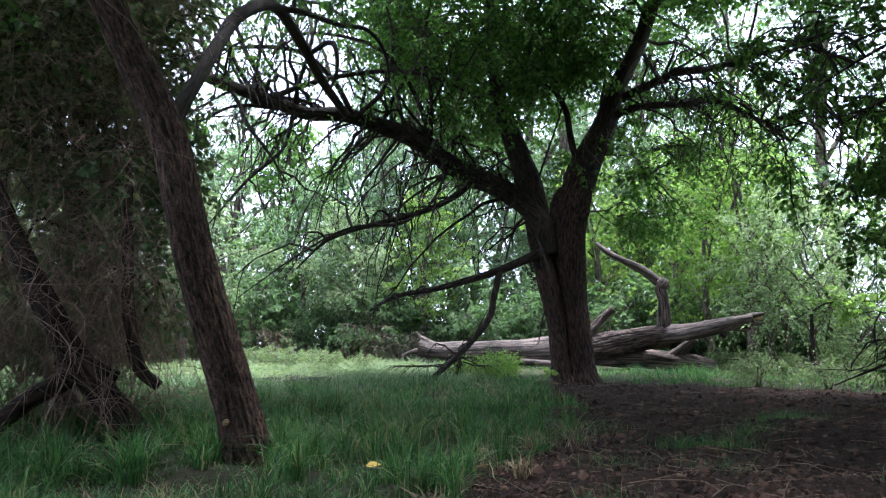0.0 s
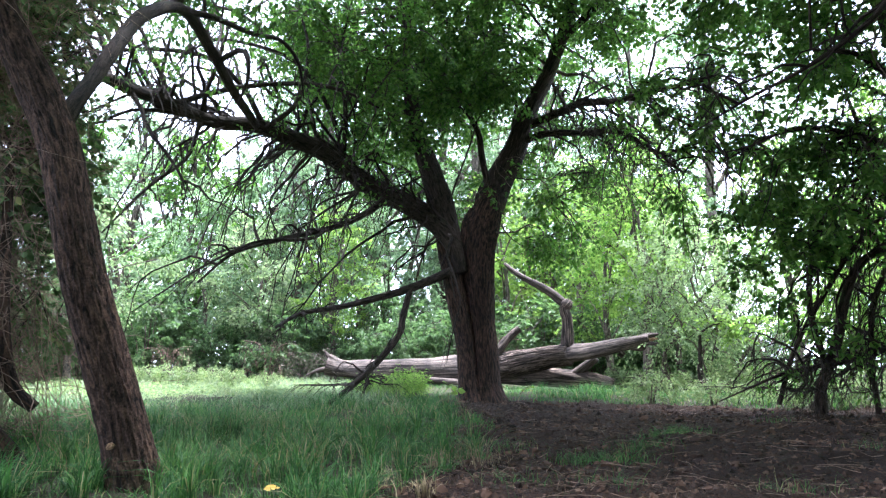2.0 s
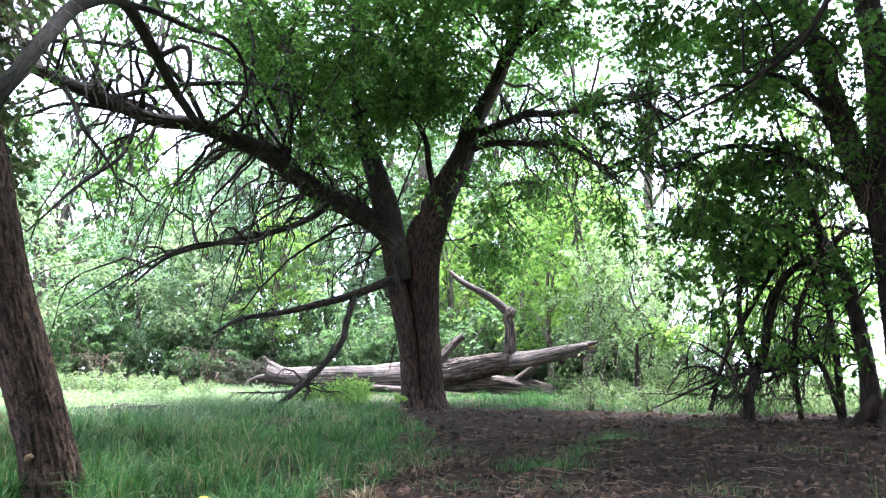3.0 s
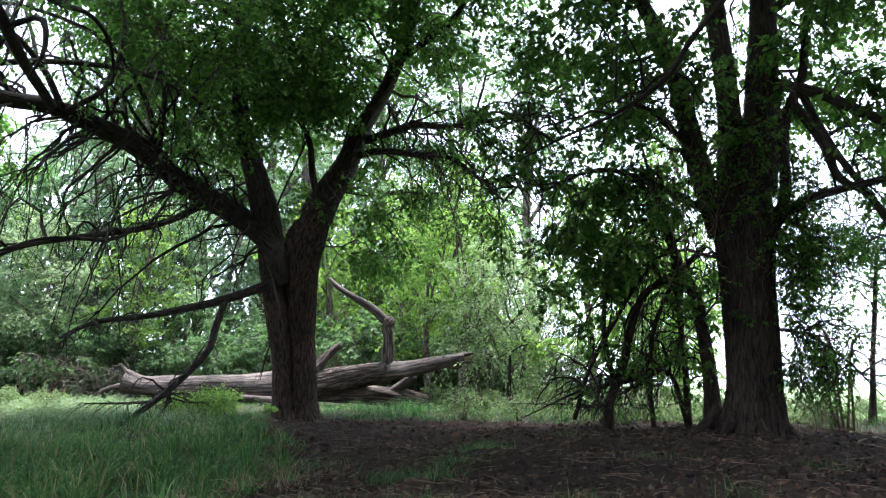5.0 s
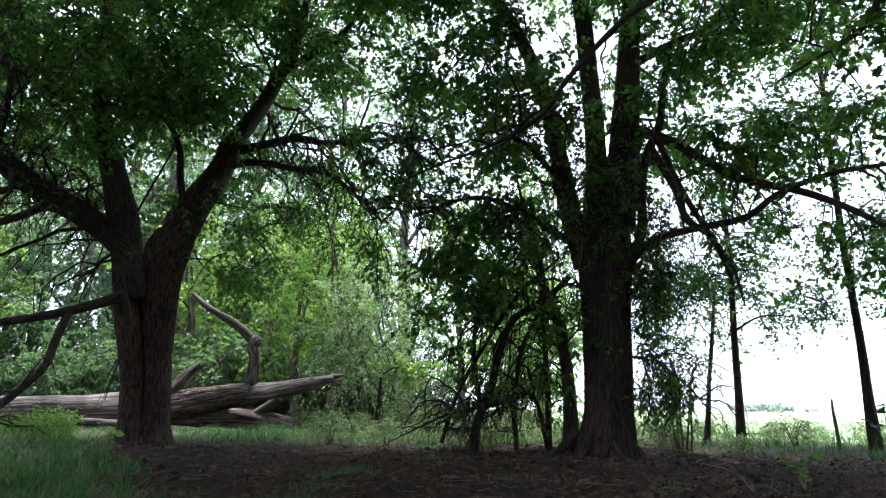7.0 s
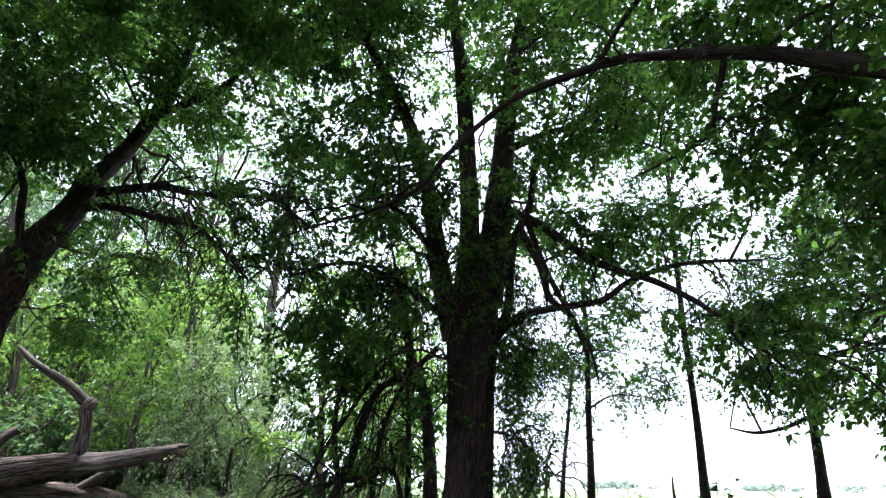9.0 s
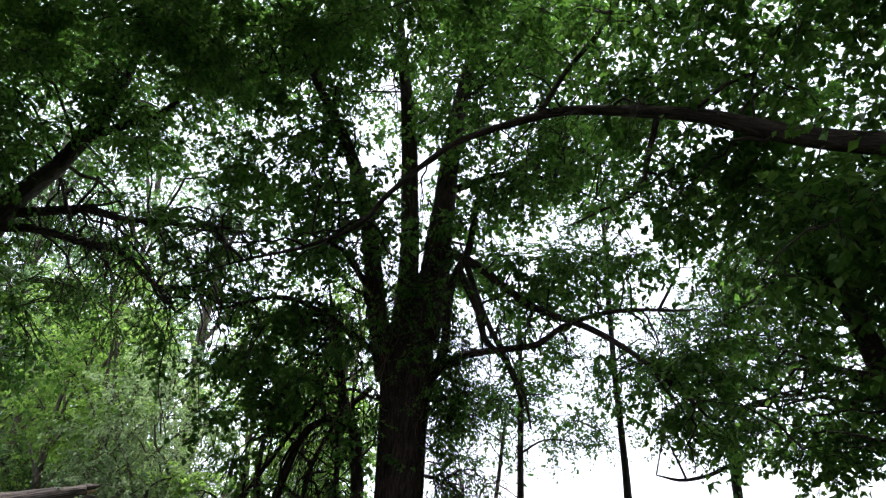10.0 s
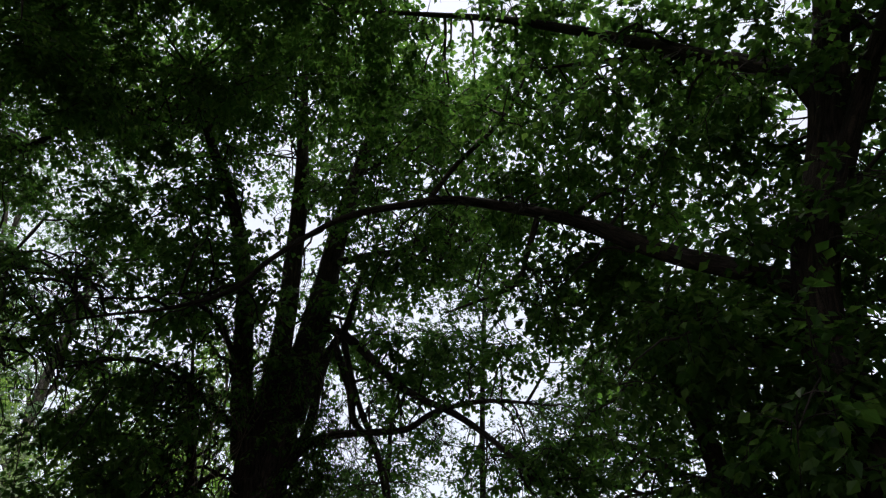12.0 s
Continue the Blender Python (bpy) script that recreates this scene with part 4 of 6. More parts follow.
    hanging_vines(tree, (7.1, 5.1, 2.0, 7.9, 5.6, 4.6), 40, 1.2, 0.006, 572, DRY)
    hanging_vines(tree, (7.6, 5.0, 1.2, 8.2, 5.7, 2.6), 40, 1.3, 0.006, 573, TWIG)
    crown(tree, nodes[nodes[:, 2] > 2.2], BROAD_LEAFY, 25, TWIG, LEAF, 0.099, 8, 5, 0.42, 0.35, width=0.74, bunch=7)
    crown(tree, nodes[(nodes[:, 2] > 1.2) & (nodes[:, 2] < 5)], BROAD_SHOOTS, 26, TWIG, LEAF, 0.075, 6, 5, 0.3, 0.5, False, 0.3)


BROAD_LEAFY = [
    (5.65, 7.18, 1.71, 0.55, 0.5, 0.5, 24), (6.25, 6.66, 1.22, 0.4, 0.4, 0.4, 14), (6.14, 6.76, 2.88, 0.4, 0.4, 0.5, 14),
    (6.45, 6.43, 1.85, 0.5, 0.5, 0.7, 14), (5.66, 6.9, 2.3, 0.5, 0.5, 0.5, 12), (6.12, 6.75, 3.43, 0.5, 0.5, 0.5, 18),
    (7.9, 4.91, 5.19, 0.7, 0.6, 0.7, 26), (5.14, 7.14, 6.25, 0.9, 0.9, 0.8, 44), (5.81, 6.62, 3.25, 0.7, 0.7, 0.7, 22), (6.03, 6.69, 4.85, 0.6, 0.6, 0.6, 40), (8.23, 4.99, 4.05, 0.5, 0.5, 0.5, 12),
    (6.9, 7.7, 2.2, 0.9, 0.7, 1.3, 16), (6.3, 7.9, 3.4, 0.8, 0.6, 0.8, 20),
    (5.4, 7.1, 3.3, 0.9, 0.9, 1.1, 44), (5.0, 7.6, 6.6, 1.2, 1.2, 1.4, 50), (4.8, 7.7, 4.6, 0.8, 0.8, 0.9, 20), (6.1, 7.1, 2.5, 0.8, 0.6, 1.0, 24), (5.37, 7.27, 2.7, 0.6, 0.5, 0.7, 26), (5.6, 6.4, 5.0, 1.4, 1.3, 1.3, 115), (5.6, 6.6, 7.8, 1.8, 1.6, 1.5, 150),
    (7.2, 6.2, 9.6, 2.2, 2.2, 1.8, 375), (8.2, 4.7, 7.6, 1.6, 1.6, 1.6, 220), (7.9, 3.6, 5.6, 1.2, 1.4, 0.9, 110),
    (7.6, 3.0, 3.6, 0.9, 1.3, 0.7, 60), (8.0, 5.0, 2.0, 0.6, 1.0, 1.3, 14), (7.9, 4.0, 3.4, 0.6, 1.4, 1.3, 24), (8.4, 4.4, 9.4, 1.6, 1.8, 1.2, 170), (8.6, 6.4, 5.4, 1.3, 1.2, 1.6, 84), (5.92, 7.31, 8.57, 0.9, 0.8, 0.8, 44), (8.57, 4.78, 9.39, 0.9, 0.8, 0.8, 44), (6.1, 7.12, 9.35, 0.8, 0.8, 0.7, 18), (8.99, 4.41, 6.25, 0.7, 0.7, 0.7, 12), (7.0, 1.9, 2.3, 0.6, 0.7, 0.6, 40),
]
BROAD_SHOOTS = [(7.42, 5.27, 2.53, 0.25, 0.3, 0.8, 70), (7.37, 5.32, 1.93, 0.22, 0.25, 0.8, 60), (7.43, 5.24, 0.73, 0.35, 0.35, 0.4, 44), (7.7, 5.2, 3.0, 0.4, 0.4, 0.5, 36), (7.15, 5.5, 3.6, 0.6, 0.4, 1.6, 80), (6.5, 6.1, 3.4, 0.6, 0.5, 1.3, 80), (7.9, 5.35, 1.4, 0.45, 0.4, 1.0, 80), (8.0, 5.1, 2.4, 0.5, 0.4, 0.6, 44)]
broad_tree()


def stem_clump():
    """Slender stems and drooping branches beside the broad tree."""
    for seed, rows, blobs in (
        (31, [("trunk", [(7.13, 6.62, -0.05), (7.12, 6.6, 0.5), (7.11, 6.61, 0.95), (7.05, 6.67, 1.77), (6.83, 6.76, 2.35), (6.6, 6.8, 3.2), (6.4, 6.9, 4.2)], [0.13, 0.1, 0.09, 0.085, 0.075, 0.05, 0.012], 20, 0.05)],
         [(6.6, 7.0, 2.8, 0.7, 0.6, 0.7, 20), (6.9, 7.2, 1.6, 0.5, 0.5, 0.8, 8)]),
        (32, [("trunk", [(7.04, 6.98, -0.05), (7.04, 6.97, 0.96), (6.94, 6.93, 1.79), (6.78, 6.81, 2.6), (6.6, 6.7, 3.4)], [0.05, 0.045, 0.04, 0.028, 0.008], 10, 0)], [(6.8, 7.2, 2.0, 0.6, 0.5, 0.7, 10)]),
        (33, [("trunk", [(5.9, 7.33, -0.05), (5.92, 7.31, 0.31), (6.09, 7.17, 0.87), (6.2, 7.08, 1.43), (6.36, 6.93, 1.87), (6.75, 6.69, 2.16), (7.0, 6.4, 2.5)], [0.075, 0.066, 0.06, 0.06, 0.055, 0.05, 0.04], 12, 0),
              ("limb", [(6.0, 7.25, 0.5), (5.8, 7.2, 1.2), (5.9, 7.2, 1.9), (6.3, 7.0, 2.3)], [0.045, 0.04, 0.034, 0.02], 8, 0),
              ("limb", [(6.5, 7.1, 0.0), (6.45, 7.05, 0.7), (6.5, 6.95, 1.4), (6.72, 6.75, 2.0), (7.0, 6.4, 2.5)], [0.035, 0.034, 0.032, 0.03, 0.02], 8, 0),
              ("limb", [(5.45, 7.5, 0.1), (5.6, 7.3, 0.8), (5.95, 7.1, 1.5), (6.4, 6.9, 2.2), (6.9, 6.5, 2.8)], [0.03, 0.03, 0.03, 0.028, 0.02], 8, 0)], [(6.0, 7.4, 1.6, 0.5, 0.5, 0.8, 16), (5.4, 7.5, 0.4, 0.6, 0.6, 0.3, 9)]),
        (34, [("trunk", [(6.85, 6.8, -0.02), (6.6, 6.85, 0.75), (6.0, 7.0, 0.62), (5.3, 7.1, 0.5), (4.41, 7.16, 0.16)], [0.04, 0.035, 0.025, 0.02, 0.008], 8, 0)], [(5.8, 7.1, 0.5, 0.8, 0.6, 0.4, 22)]),
    ):
        tree = thing("sapling", "slender dark stem with drooping leafy twigs", "sapling", rows[0][1][0], "stems beside the broad tree")
        nodes = limbs_of(tree, rows, BARK_DARK, seed * 5)
        bare_boughs(tree, nodes[nodes[:, 2] > 0.45], 34, 1.3, 0.015, seed + 540, 0.35, 0.95, (-0.45, 0.25, 0))
        crown(tree, nodes[nodes[:, 2] > 0.3], blobs, seed, TWIG, LEAF, 0.07, 6, 6, 0.35, 0.4, False, 0.62)


stem_clump()

# ---- the tree on the far right, whose limb reaches across ----


def arching_tree():
    tree = thing("tree", "dark tree with a long arching limb under a dense crown", "tree", (5.4, -1.2, 0))
    rows = [
        ("trunk", [(5.35, -1.25, -0.15), (5.4, -1.1, 0.5), (5.44, -0.94, 1.12), (5.46, -0.85, 1.63), (5.47, -0.8, 2.23), (5.47, -0.78, 2.82), (5.45, -0.89, 3.4), (5.44, -1.19, 4.19), (5.42, -1.45, 5.09), (5.35, -1.69, 6.1), (5.25, -1.9, 7.2), (5.2, -2.0, 8.4)], [0.32, 0.22, 0.19, 0.18, 0.18, 0.185, 0.18, 0.17, 0.16, 0.14, 0.1, 0.05], 40, 0.06),
        ("limb", [(5.46, -0.85, 3.0), (5.6, -0.45, 3.38), (5.73, 0.12, 3.75), (5.85, 0.66, 4.18), (5.98, 1.14, 4.58), (6.03, 1.73, 4.91), (5.87, 2.56, 5.17), (5.67, 3.2, 5.12), (5.46, 3.73, 4.98), (5.35, 4.07, 4.81), (5.08, 4.55, 4.3), (4.93, 4.85, 3.91), (4.58, 5.32, 3.61), (4.2, 5.86, 3.44), (3.81, 6.36, 3.21)], [0.115, 0.1, 0.09, 0.085, 0.075, 0.068, 0.06, 0.05, 0.04, 0.035, 0.03, 0.028, 0.022, 0.015, 0.006], 14, 0),
        ("limb", [(6.05, 1.55, 4.8), (6.15, 1.74, 4.38), (6.21, 1.9, 4.05), (6.17, 2.34, 3.9), (6.12, 2.73, 3.79)], [0.035, 0.032, 0.028, 0.02, 0.008], 8, 0),
        ("limb", [(5.78, 2.85, 5.18), (5.88, 2.52, 5.72), (5.94, 2.08, 6.16), (6.04, 1.78, 6.67), (6.1, 1.6, 7.2)], [0.04, 0.035, 0.03, 0.02, 0.01], 8, 0),
        ("limb", [(5.42, -1.15, 3.8), (5.21, -1.46, 4.49), (4.99, -1.82, 5.13), (4.76, -2.09, 5.6), (4.4, -2.3, 6.4)], [0.1, 0.085, 0.075, 0.06, 0.03], 12, 0),
        ("limb", [(5.44, -1.3, 4.9), (5.5, -1.16, 5.44), (5.67, -0.8, 5.98), (5.83, -0.16, 6.47), (6.0, 0.63, 6.89), (6.1, 1.4, 7.2)], [0.09, 0.08, 0.07, 0.05, 0.03, 0.012], 10, 0),
        ("limb", [(5.47, -0.75, 2.65), (6.03, -0.17, 2.93), (6.43, 0.26, 2.89), (6.81, 0.64, 2.83)], [0.06, 0.05, 0.04, 0.03], 10, 0),
        ("limb", [(5.35, -1.7, 6.2), (5.0, -0.6, 7.3), (4.4, 1.0, 8.1), (3.7, 2.8, 8.6), (2.9, 4.4, 8.9)], [0.09, 0.075, 0.06, 0.04, 0.015], 10, 0),
        ("limb", [(5.42, -1.45, 5.1), (5.7, 0.0, 6.6), (5.7, 1.6, 7.8), (5.4, 3.0, 8.3), (5.1, 4.2, 8.6)], [0.08, 0.07, 0.055, 0.035, 0.015], 10, 0),
        ("limb", [(5.25, -1.9, 7.2), (4.4, -1.6, 7.8), (3.2, -1.2, 8.1), (2.0, -0.8, 8.2)], [0.07, 0.055, 0.04, 0.015], 10, 0),
    ]
    lines = []
    nodes = limbs_of(tree, rows, BARK_DARK, 160, lines=lines)
    bare_boughs(tree, lines[1], 22, 1.2, 0.016, 531, 0.3, 0.3)
    bare_boughs(tree, np.vstack([lines[4], lines[5]]), 10, 1.4, 0.02, 532, 0.3, 0.4)
    crown(tree, nodes[nodes[:, 2] > 2.0], ARCHING_LEAFY, 27, TWIG, LEAF, 0.105, 8, 5, 0.42, 0.35, width=0.74, bunch=8)


ARCHING_LEAFY = [
    (6.76, 1.02, 7.84, 0.7, 0.7, 0.6, 30), (6.42, -1.61, 6.54, 0.6, 0.6, 0.5, 22),
    (6.3, 0.4, 5.6, 1.0, 1.3, 1.0, 75), (6.6, 0.9, 3.6, 1.1, 1.0, 0.9, 46), (6.4, 0.2, 7.6, 1.8, 2.0, 1.4, 115), (5.0, -1.8, 6.6, 2.0, 1.8, 1.6, 64),
    (6.2, 2.2, 7.2, 1.4, 1.6, 1.2, 130), (6.5, -0.9, 3.7, 0.9, 1.0, 0.9, 42), (6.9, -0.4, 2.4, 1.0, 0.9, 0.9, 60), (7.0, 1.7, 5.7, 0.9, 0.9, 0.6, 55), (7.1, 0.6, 5.2, 0.8, 0.9, 0.8, 60), (4.6, 0.8, 8.6, 2.0, 2.0, 1.0, 120),
    # Overhead canopy beyond the view, added to keep the foreground dark.
    (3.0, 4.0, 8.8, 2.4, 2.4, 1.0, 290), (5.2, 3.6, 8.4, 1.6, 1.6, 1.0, 160), (3.0, -1.0, 8.0, 3.0, 2.6, 1.0, 280),
    (5.1, -0.3, 3.4, 0.4, 0.7, 0.9, 34), (5.05, -0.4, 2.3, 0.4, 0.7, 0.7, 36), (5.0, -1.6, 5.4, 0.6, 0.6, 0.7, 45), (5.7, -0.5, 5.0, 0.45, 0.4, 0.4, 30), (5.9, -1.6, 2.6, 0.9, 0.8, 1.2, 60), (6.4, -2.5, 5.2, 0.7, 0.8, 1.3, 50), (6.79, -0.22, 3.41, 0.6, 0.6, 0.5, 14),
    (6.52, -1.14, 4.63, 0.6, 0.6, 0.45, 18), (5.45, -1.35, 3.41, 0.4, 0.4, 0.6, 18), (6.82, 1.36, 4.1, 0.8, 0.7, 0.5, 55),
    (5.83, 0.17, 6.91, 0.9, 0.9, 0.6, 40), (6.99, -0.71, 2.23, 0.7, 0.7, 0.5, 40), (4.9, -1.5, 3.6, 0.4, 0.4, 0.6, 26), (6.76, -0.98, 2.61, 0.9, 0.9, 0.8, 50), (6.56, -0.96, 6.97, 0.8, 0.7, 0.5, 25), (6.02, 0.36, 3.3, 0.6, 0.6, 0.6, 30), (5.72, 3.52, 8.48, 1, 1, 0.5, 60),
]
arching_tree()


def side_tree(label, rows, blobs, seed, mat, leaf, size=0.09, name="tree", group="", leaves=8, sag=0.2):
    tree = thing(name, label, "tree", rows[0][1][0], group)
    nodes = limbs_of(tree, rows, mat, seed * 7)
    crown(tree, nodes[nodes[:, 2] > 1.2], blobs, seed, TWIG, leaf, size, leaves, 5, 0.45, sag, width=0.66, bunch=7)
    return tree


side_tree("young leaning tree under the dense crown", [("trunk", [(6.75, -0.1, -0.1), (6.73, 0.02, 1.0), (6.73, 0.16, 1.83), (6.73, 0.26, 2.45), (6.74, 0.42, 2.9), (6.8, 0.6, 3.8)], [0.14, 0.11, 0.1, 0.09, 0.07, 0.03], 20, 0.05)],
          [(6.9, 0.3, 3.2, 0.9, 0.9, 0.8, 66), (7.2, -0.3, 1.7, 0.9, 0.9, 0.8, 85), (7.4, 0.9, 2.0, 0.7, 0.8, 0.8, 64)], 28, BARK_DARK, LEAF)
EDGE = "thin trees along the meadow"
side_tree("thin grey tree with sparse flat sprays against the sky", [("trunk", [(10.53, 5.95, -0.1), (10.53, 5.95, 0.15), (10.57, 5.94, 1.01), (10.6, 5.92, 1.96), (10.68, 5.91, 3.1), (10.68, 5.91, 4.4), (10.75, 5.9, 6.0)], [0.13, 0.085, 0.066, 0.055, 0.045, 0.04, 0.015], 20, 0.04),
          ("limb", [(10.57, 5.93, 1.9), (10.75, 5.5, 2.15), (10.9, 5.0, 2.1)], [0.025, 0.02, 0.008], 6, 0)],
          [(10.9, 5.1, 2.1, 0.3, 0.7, 0.12, 24), (10.7, 5.8, 3.6, 1.0, 1.0, 0.8, 38), (10.8, 5.9, 5.4, 1.2, 1.2, 1.0, 60), (10.6, 6.4, 2.7, 0.7, 0.7, 0.5, 40)], 29, BARK, LEAF_DARK, 0.072, group=EDGE)
side_tree("very thin crooked sapling with sparse leaves", [("trunk", [(11.12, 6.97, -0.1), (11.16, 6.9, 0.5), (11.2, 6.85, 1.06), (11.24, 6.78, 1.6), (11.3, 6.7, 2.3), (11.35, 6.6, 3.06)], [0.07, 0.05, 0.04, 0.04, 0.035, 0.02], 10, 0)],
          [(11.2, 6.8, 2.2, 0.7, 0.7, 0.7, 40), (11.0, 6.9, 3.0, 0.9, 0.9, 0.6, 40)], 30, BARK, LEAF_DARK, 0.072, group=EDGE)
side_tree("thin straight tree in front of the white sky", [("trunk", [(10.97, 4.14, -0.1), (10.95, 4.13, 0.8), (10.95, 4.12, 1.89), (10.94, 4.14, 3.25), (10.95, 4.13, 4.53), (10.97, 4.08, 6.42), (10.98, 4.03, 8.3)], [0.1, 0.07, 0.06, 0.052, 0.045, 0.04, 0.02], 20, 0.04)],
          [(10.9, 4.1, 5.6, 1.2, 1.2, 1.2, 110), (11.0, 4.1, 7.6, 1.4, 1.4, 1.2, 120), (10.9, 4.3, 3.5, 0.8, 0.8, 0.5, 40), (10.9, 4.4, 2.4, 0.9, 1.0, 0.3, 30)], 36, BARK, LEAF_DARK, 0.072, group=EDGE)
side_tree("thin tree with a low crooked side branch", [("trunk", [(10.95, 2.5, -0.1), (10.92, 2.42, 0.81), (10.92, 2.4, 1.54), (10.92, 2.4, 1.95), (10.95, 2.26, 2.6), (11.0, 2.1, 4.2)], [0.12, 0.075, 0.065, 0.055, 0.045, 0.02], 20, 0.04),
          ("limb", [(10.91, 2.46, 1.6), (10.65, 2.72, 1.45), (10.35, 3.05, 1.37), (10.06, 3.32, 1.43)], [0.035, 0.03, 0.025, 0.01], 8, 0)],
          [(10.7, 2.8, 2.1, 0.8, 0.8, 0.5, 50), (10.9, 2.2, 3.3, 1.4, 1.4, 0.9, 150), (10.6, 1.2, 2.6, 0.9, 1.2, 1.2, 130), (10.6, 0.8, 5.0, 1.6, 2.0, 1.6, 190), (10.92, 1.78, 4.53, 0.8, 0.9, 0.8, 60), (10.96, 1.49, 3.63, 0.7, 0.8, 0.8, 60), (10.81, 2.84, 4.07, 0.6, 0.6, 0.5, 24)], 37, BARK, LEAF_DARK, 0.072, group=EDGE)

side_tree("slender young tree with fresh bright green sprays", [("trunk", [(8.33, 14.26, -0.05), (8.36, 14.24, 0.66), (8.39, 14.22, 1.37)], [0.07, 0.055, 0.03], 10, 0),
          ("limb", [(8.39, 14.22, 1.37), (8.67, 13.93, 1.58), (9.45, 13.64, 1.58)], [0.025, 0.02, 0.008], 6, 0)],
          [(8.95, 13.76, 1.49, 0.7, 0.5, 0.2, 22)], 38, BARK, LEAF_BRIGHT, 0.11, group="young trees at the edge of the glade")

# ---- the fallen tree ----


def fallen_log():
    log = thing("fallen_tree", "big fallen tree, grey and barkless, with a broken upright branch", "log", (3.5, 18, 0))
    made = []
    for name, pts, radii, sides, ridge, mat, label in (
        ("trunk", [(-0.7, 18.85, 0.62), (-0.2, 18.8, 0.5), (0.6, 18.7, 0.47), (1.92, 18.5, 0.46), (3.48, 17.97, 0.5), (4.35, 17.5, 0.56), (4.9, 17.1, 0.66)], [0.3, 0.24, 0.3, 0.34, 0.36, 0.36, 0.3], 40, 0.03, DEADWOOD, "bleached barkless trunk"),
        ("fork", [(4.1, 17.62, 0.56), (4.6, 17.25, 0.66), (5.09, 16.85, 0.78), (5.78, 16.2, 0.89)], [0.34, 0.33, 0.29, 0.25], 84, 0.22, DEADBARK, "fork with deeply furrowed bark"),
        ("fork", [(5.7, 16.28, 0.88), (6.1, 15.9, 0.95), (6.51, 15.49, 1.04), (7.0, 14.9, 1.18), (7.27, 14.59, 1.25)], [0.235, 0.21, 0.2, 0.17, 0.13], 30, 0.03, DEADWOOD, "bare fork with a snapped end"),
        ("fork", [(4.0, 17.8, 0.35), (4.6, 17.55, 0.3), (5.33, 17.19, 0.28), (6.21, 16.68, 0.22), (6.95, 16.15, 0.1)], [0.3, 0.27, 0.26, 0.24, 0.14], 30, 0.04, DEADBARK, "lower fork lying on the ground"),
        ("snag", [(6.0, 16.78, 0.3), (6.25, 16.58, 0.5), (6.56, 16.3, 0.8)], [0.13, 0.12, 0.1], 14, 0.03, DEADWOOD, "bleached broken stub"),
        ("snag", [(5.76, 16.26, 1.08), (5.77, 16.26, 1.51), (5.76, 16.26, 1.84), (5.71, 16.28, 2.05), (5.75, 16.27, 2.27)], [0.17, 0.15, 0.135, 0.14, 0.13], 32, 0.16, DEADBARK, "upright branch with furrowed bark"),
        ("snag", [(5.78, 16.26, 2.19), (5.63, 16.31, 2.33), (5.36, 16.4, 2.57), (5.05, 16.5, 2.77), (4.72, 16.59, 2.96), (4.43, 16.67, 3.15), (4.17, 16.74, 3.39)], [0.11, 0.125, 0.115, 0.1, 0.085, 0.075, 0.05], 18, 0.05, DEADWOOD, "bare bleached elbow of the branch"),
        ("snag", [(5.68, 16.24, 2.14), (5.76, 16.21, 2.23), (5.84, 16.18, 2.34)], [0.13, 0.17, 0.09], 20, 0.18, DEADBARK, ""),
        ("snag", [(4.05, 17.55, 0.85), (4.43, 17.45, 1.36), (4.74, 17.37, 1.63)], [0.14, 0.12, 0.1], 16, 0.06, DEADBARK, "short broken stub"),
        ("snag", [(6.75, 15.2, 0.92), (6.82, 15.15, 0.84)], [0.1, 0.07], 10, 0.05, DEADBARK, ""),
        ("splinter", [(6.95, 14.98, 1.06), (7.12, 14.78, 1.04), (7.2, 14.68, 1.02)], [0.09, 0.1, 0.03], 10, 0.12, DEADBARK, "torn flap of wood under the snapped end"),
        ("splinter", [(7.05, 14.85, 1.24), (7.3, 14.58, 1.32), (7.42, 14.42, 1.36)], [0.09, 0.08, 0.02], 10, 0.12, DEADWOOD, ""),
        ("splinter", [(7.2, 14.68, 1.3), (7.32, 14.54, 1.33), (7.38, 14.48, 1.36)], [0.05, 0.03, 0.005], 7, 0.04, DEADBARK, ""),
        ("splinter", [(7.24, 14.62, 1.22), (7.34, 14.5, 1.24), (7.4, 14.42, 1.24)], [0.06, 0.04, 0.006], 7, 0.04, CUTWOOD, ""),
        ("splinter", [(7.2, 14.6, 1.15), (7.32, 14.5, 1.12), (7.4, 14.4, 1.14)], [0.06, 0.04, 0.008], 7, 0.04, DEADWOOD, ""),
        ("root", [(-0.3, 18.8, 0.55), (-0.65, 18.75, 0.85), (-0.8, 18.7, 1.05)], [0.12, 0.07, 0.02], 10, 0.04, DEADWOOD, ""),
        ("root", [(-0.3, 18.8, 0.5), (-0.9, 18.9, 0.45), (-1.3, 18.9, 0.3)], [0.12, 0.07, 0.02], 10, 0.04, DEADWOOD, ""),
        ("root", [(2.2, 18.0, 0.2), (2.9, 17.8, 0.14), (3.6, 17.6, 0.1)], [0.07, 0.08, 0.05], 10, 0.04, DEADWOOD, "small bleached piece of branch"),
    ):
        me, line, rad = limb_mesh(name, pts, radii, sides, 26, 0.075, ridge, max(10, sides // 3), 300 + len(name) + int(pts[0][0] * 10), weave=0.3)
        made.append(part(name, me, mat, made[2] if name == "splinter" else log, label))
    nodes = np.array([(-0.6, 18.8, 0.6, 0.05), (0.0, 18.6, 0.6, 0.05)])
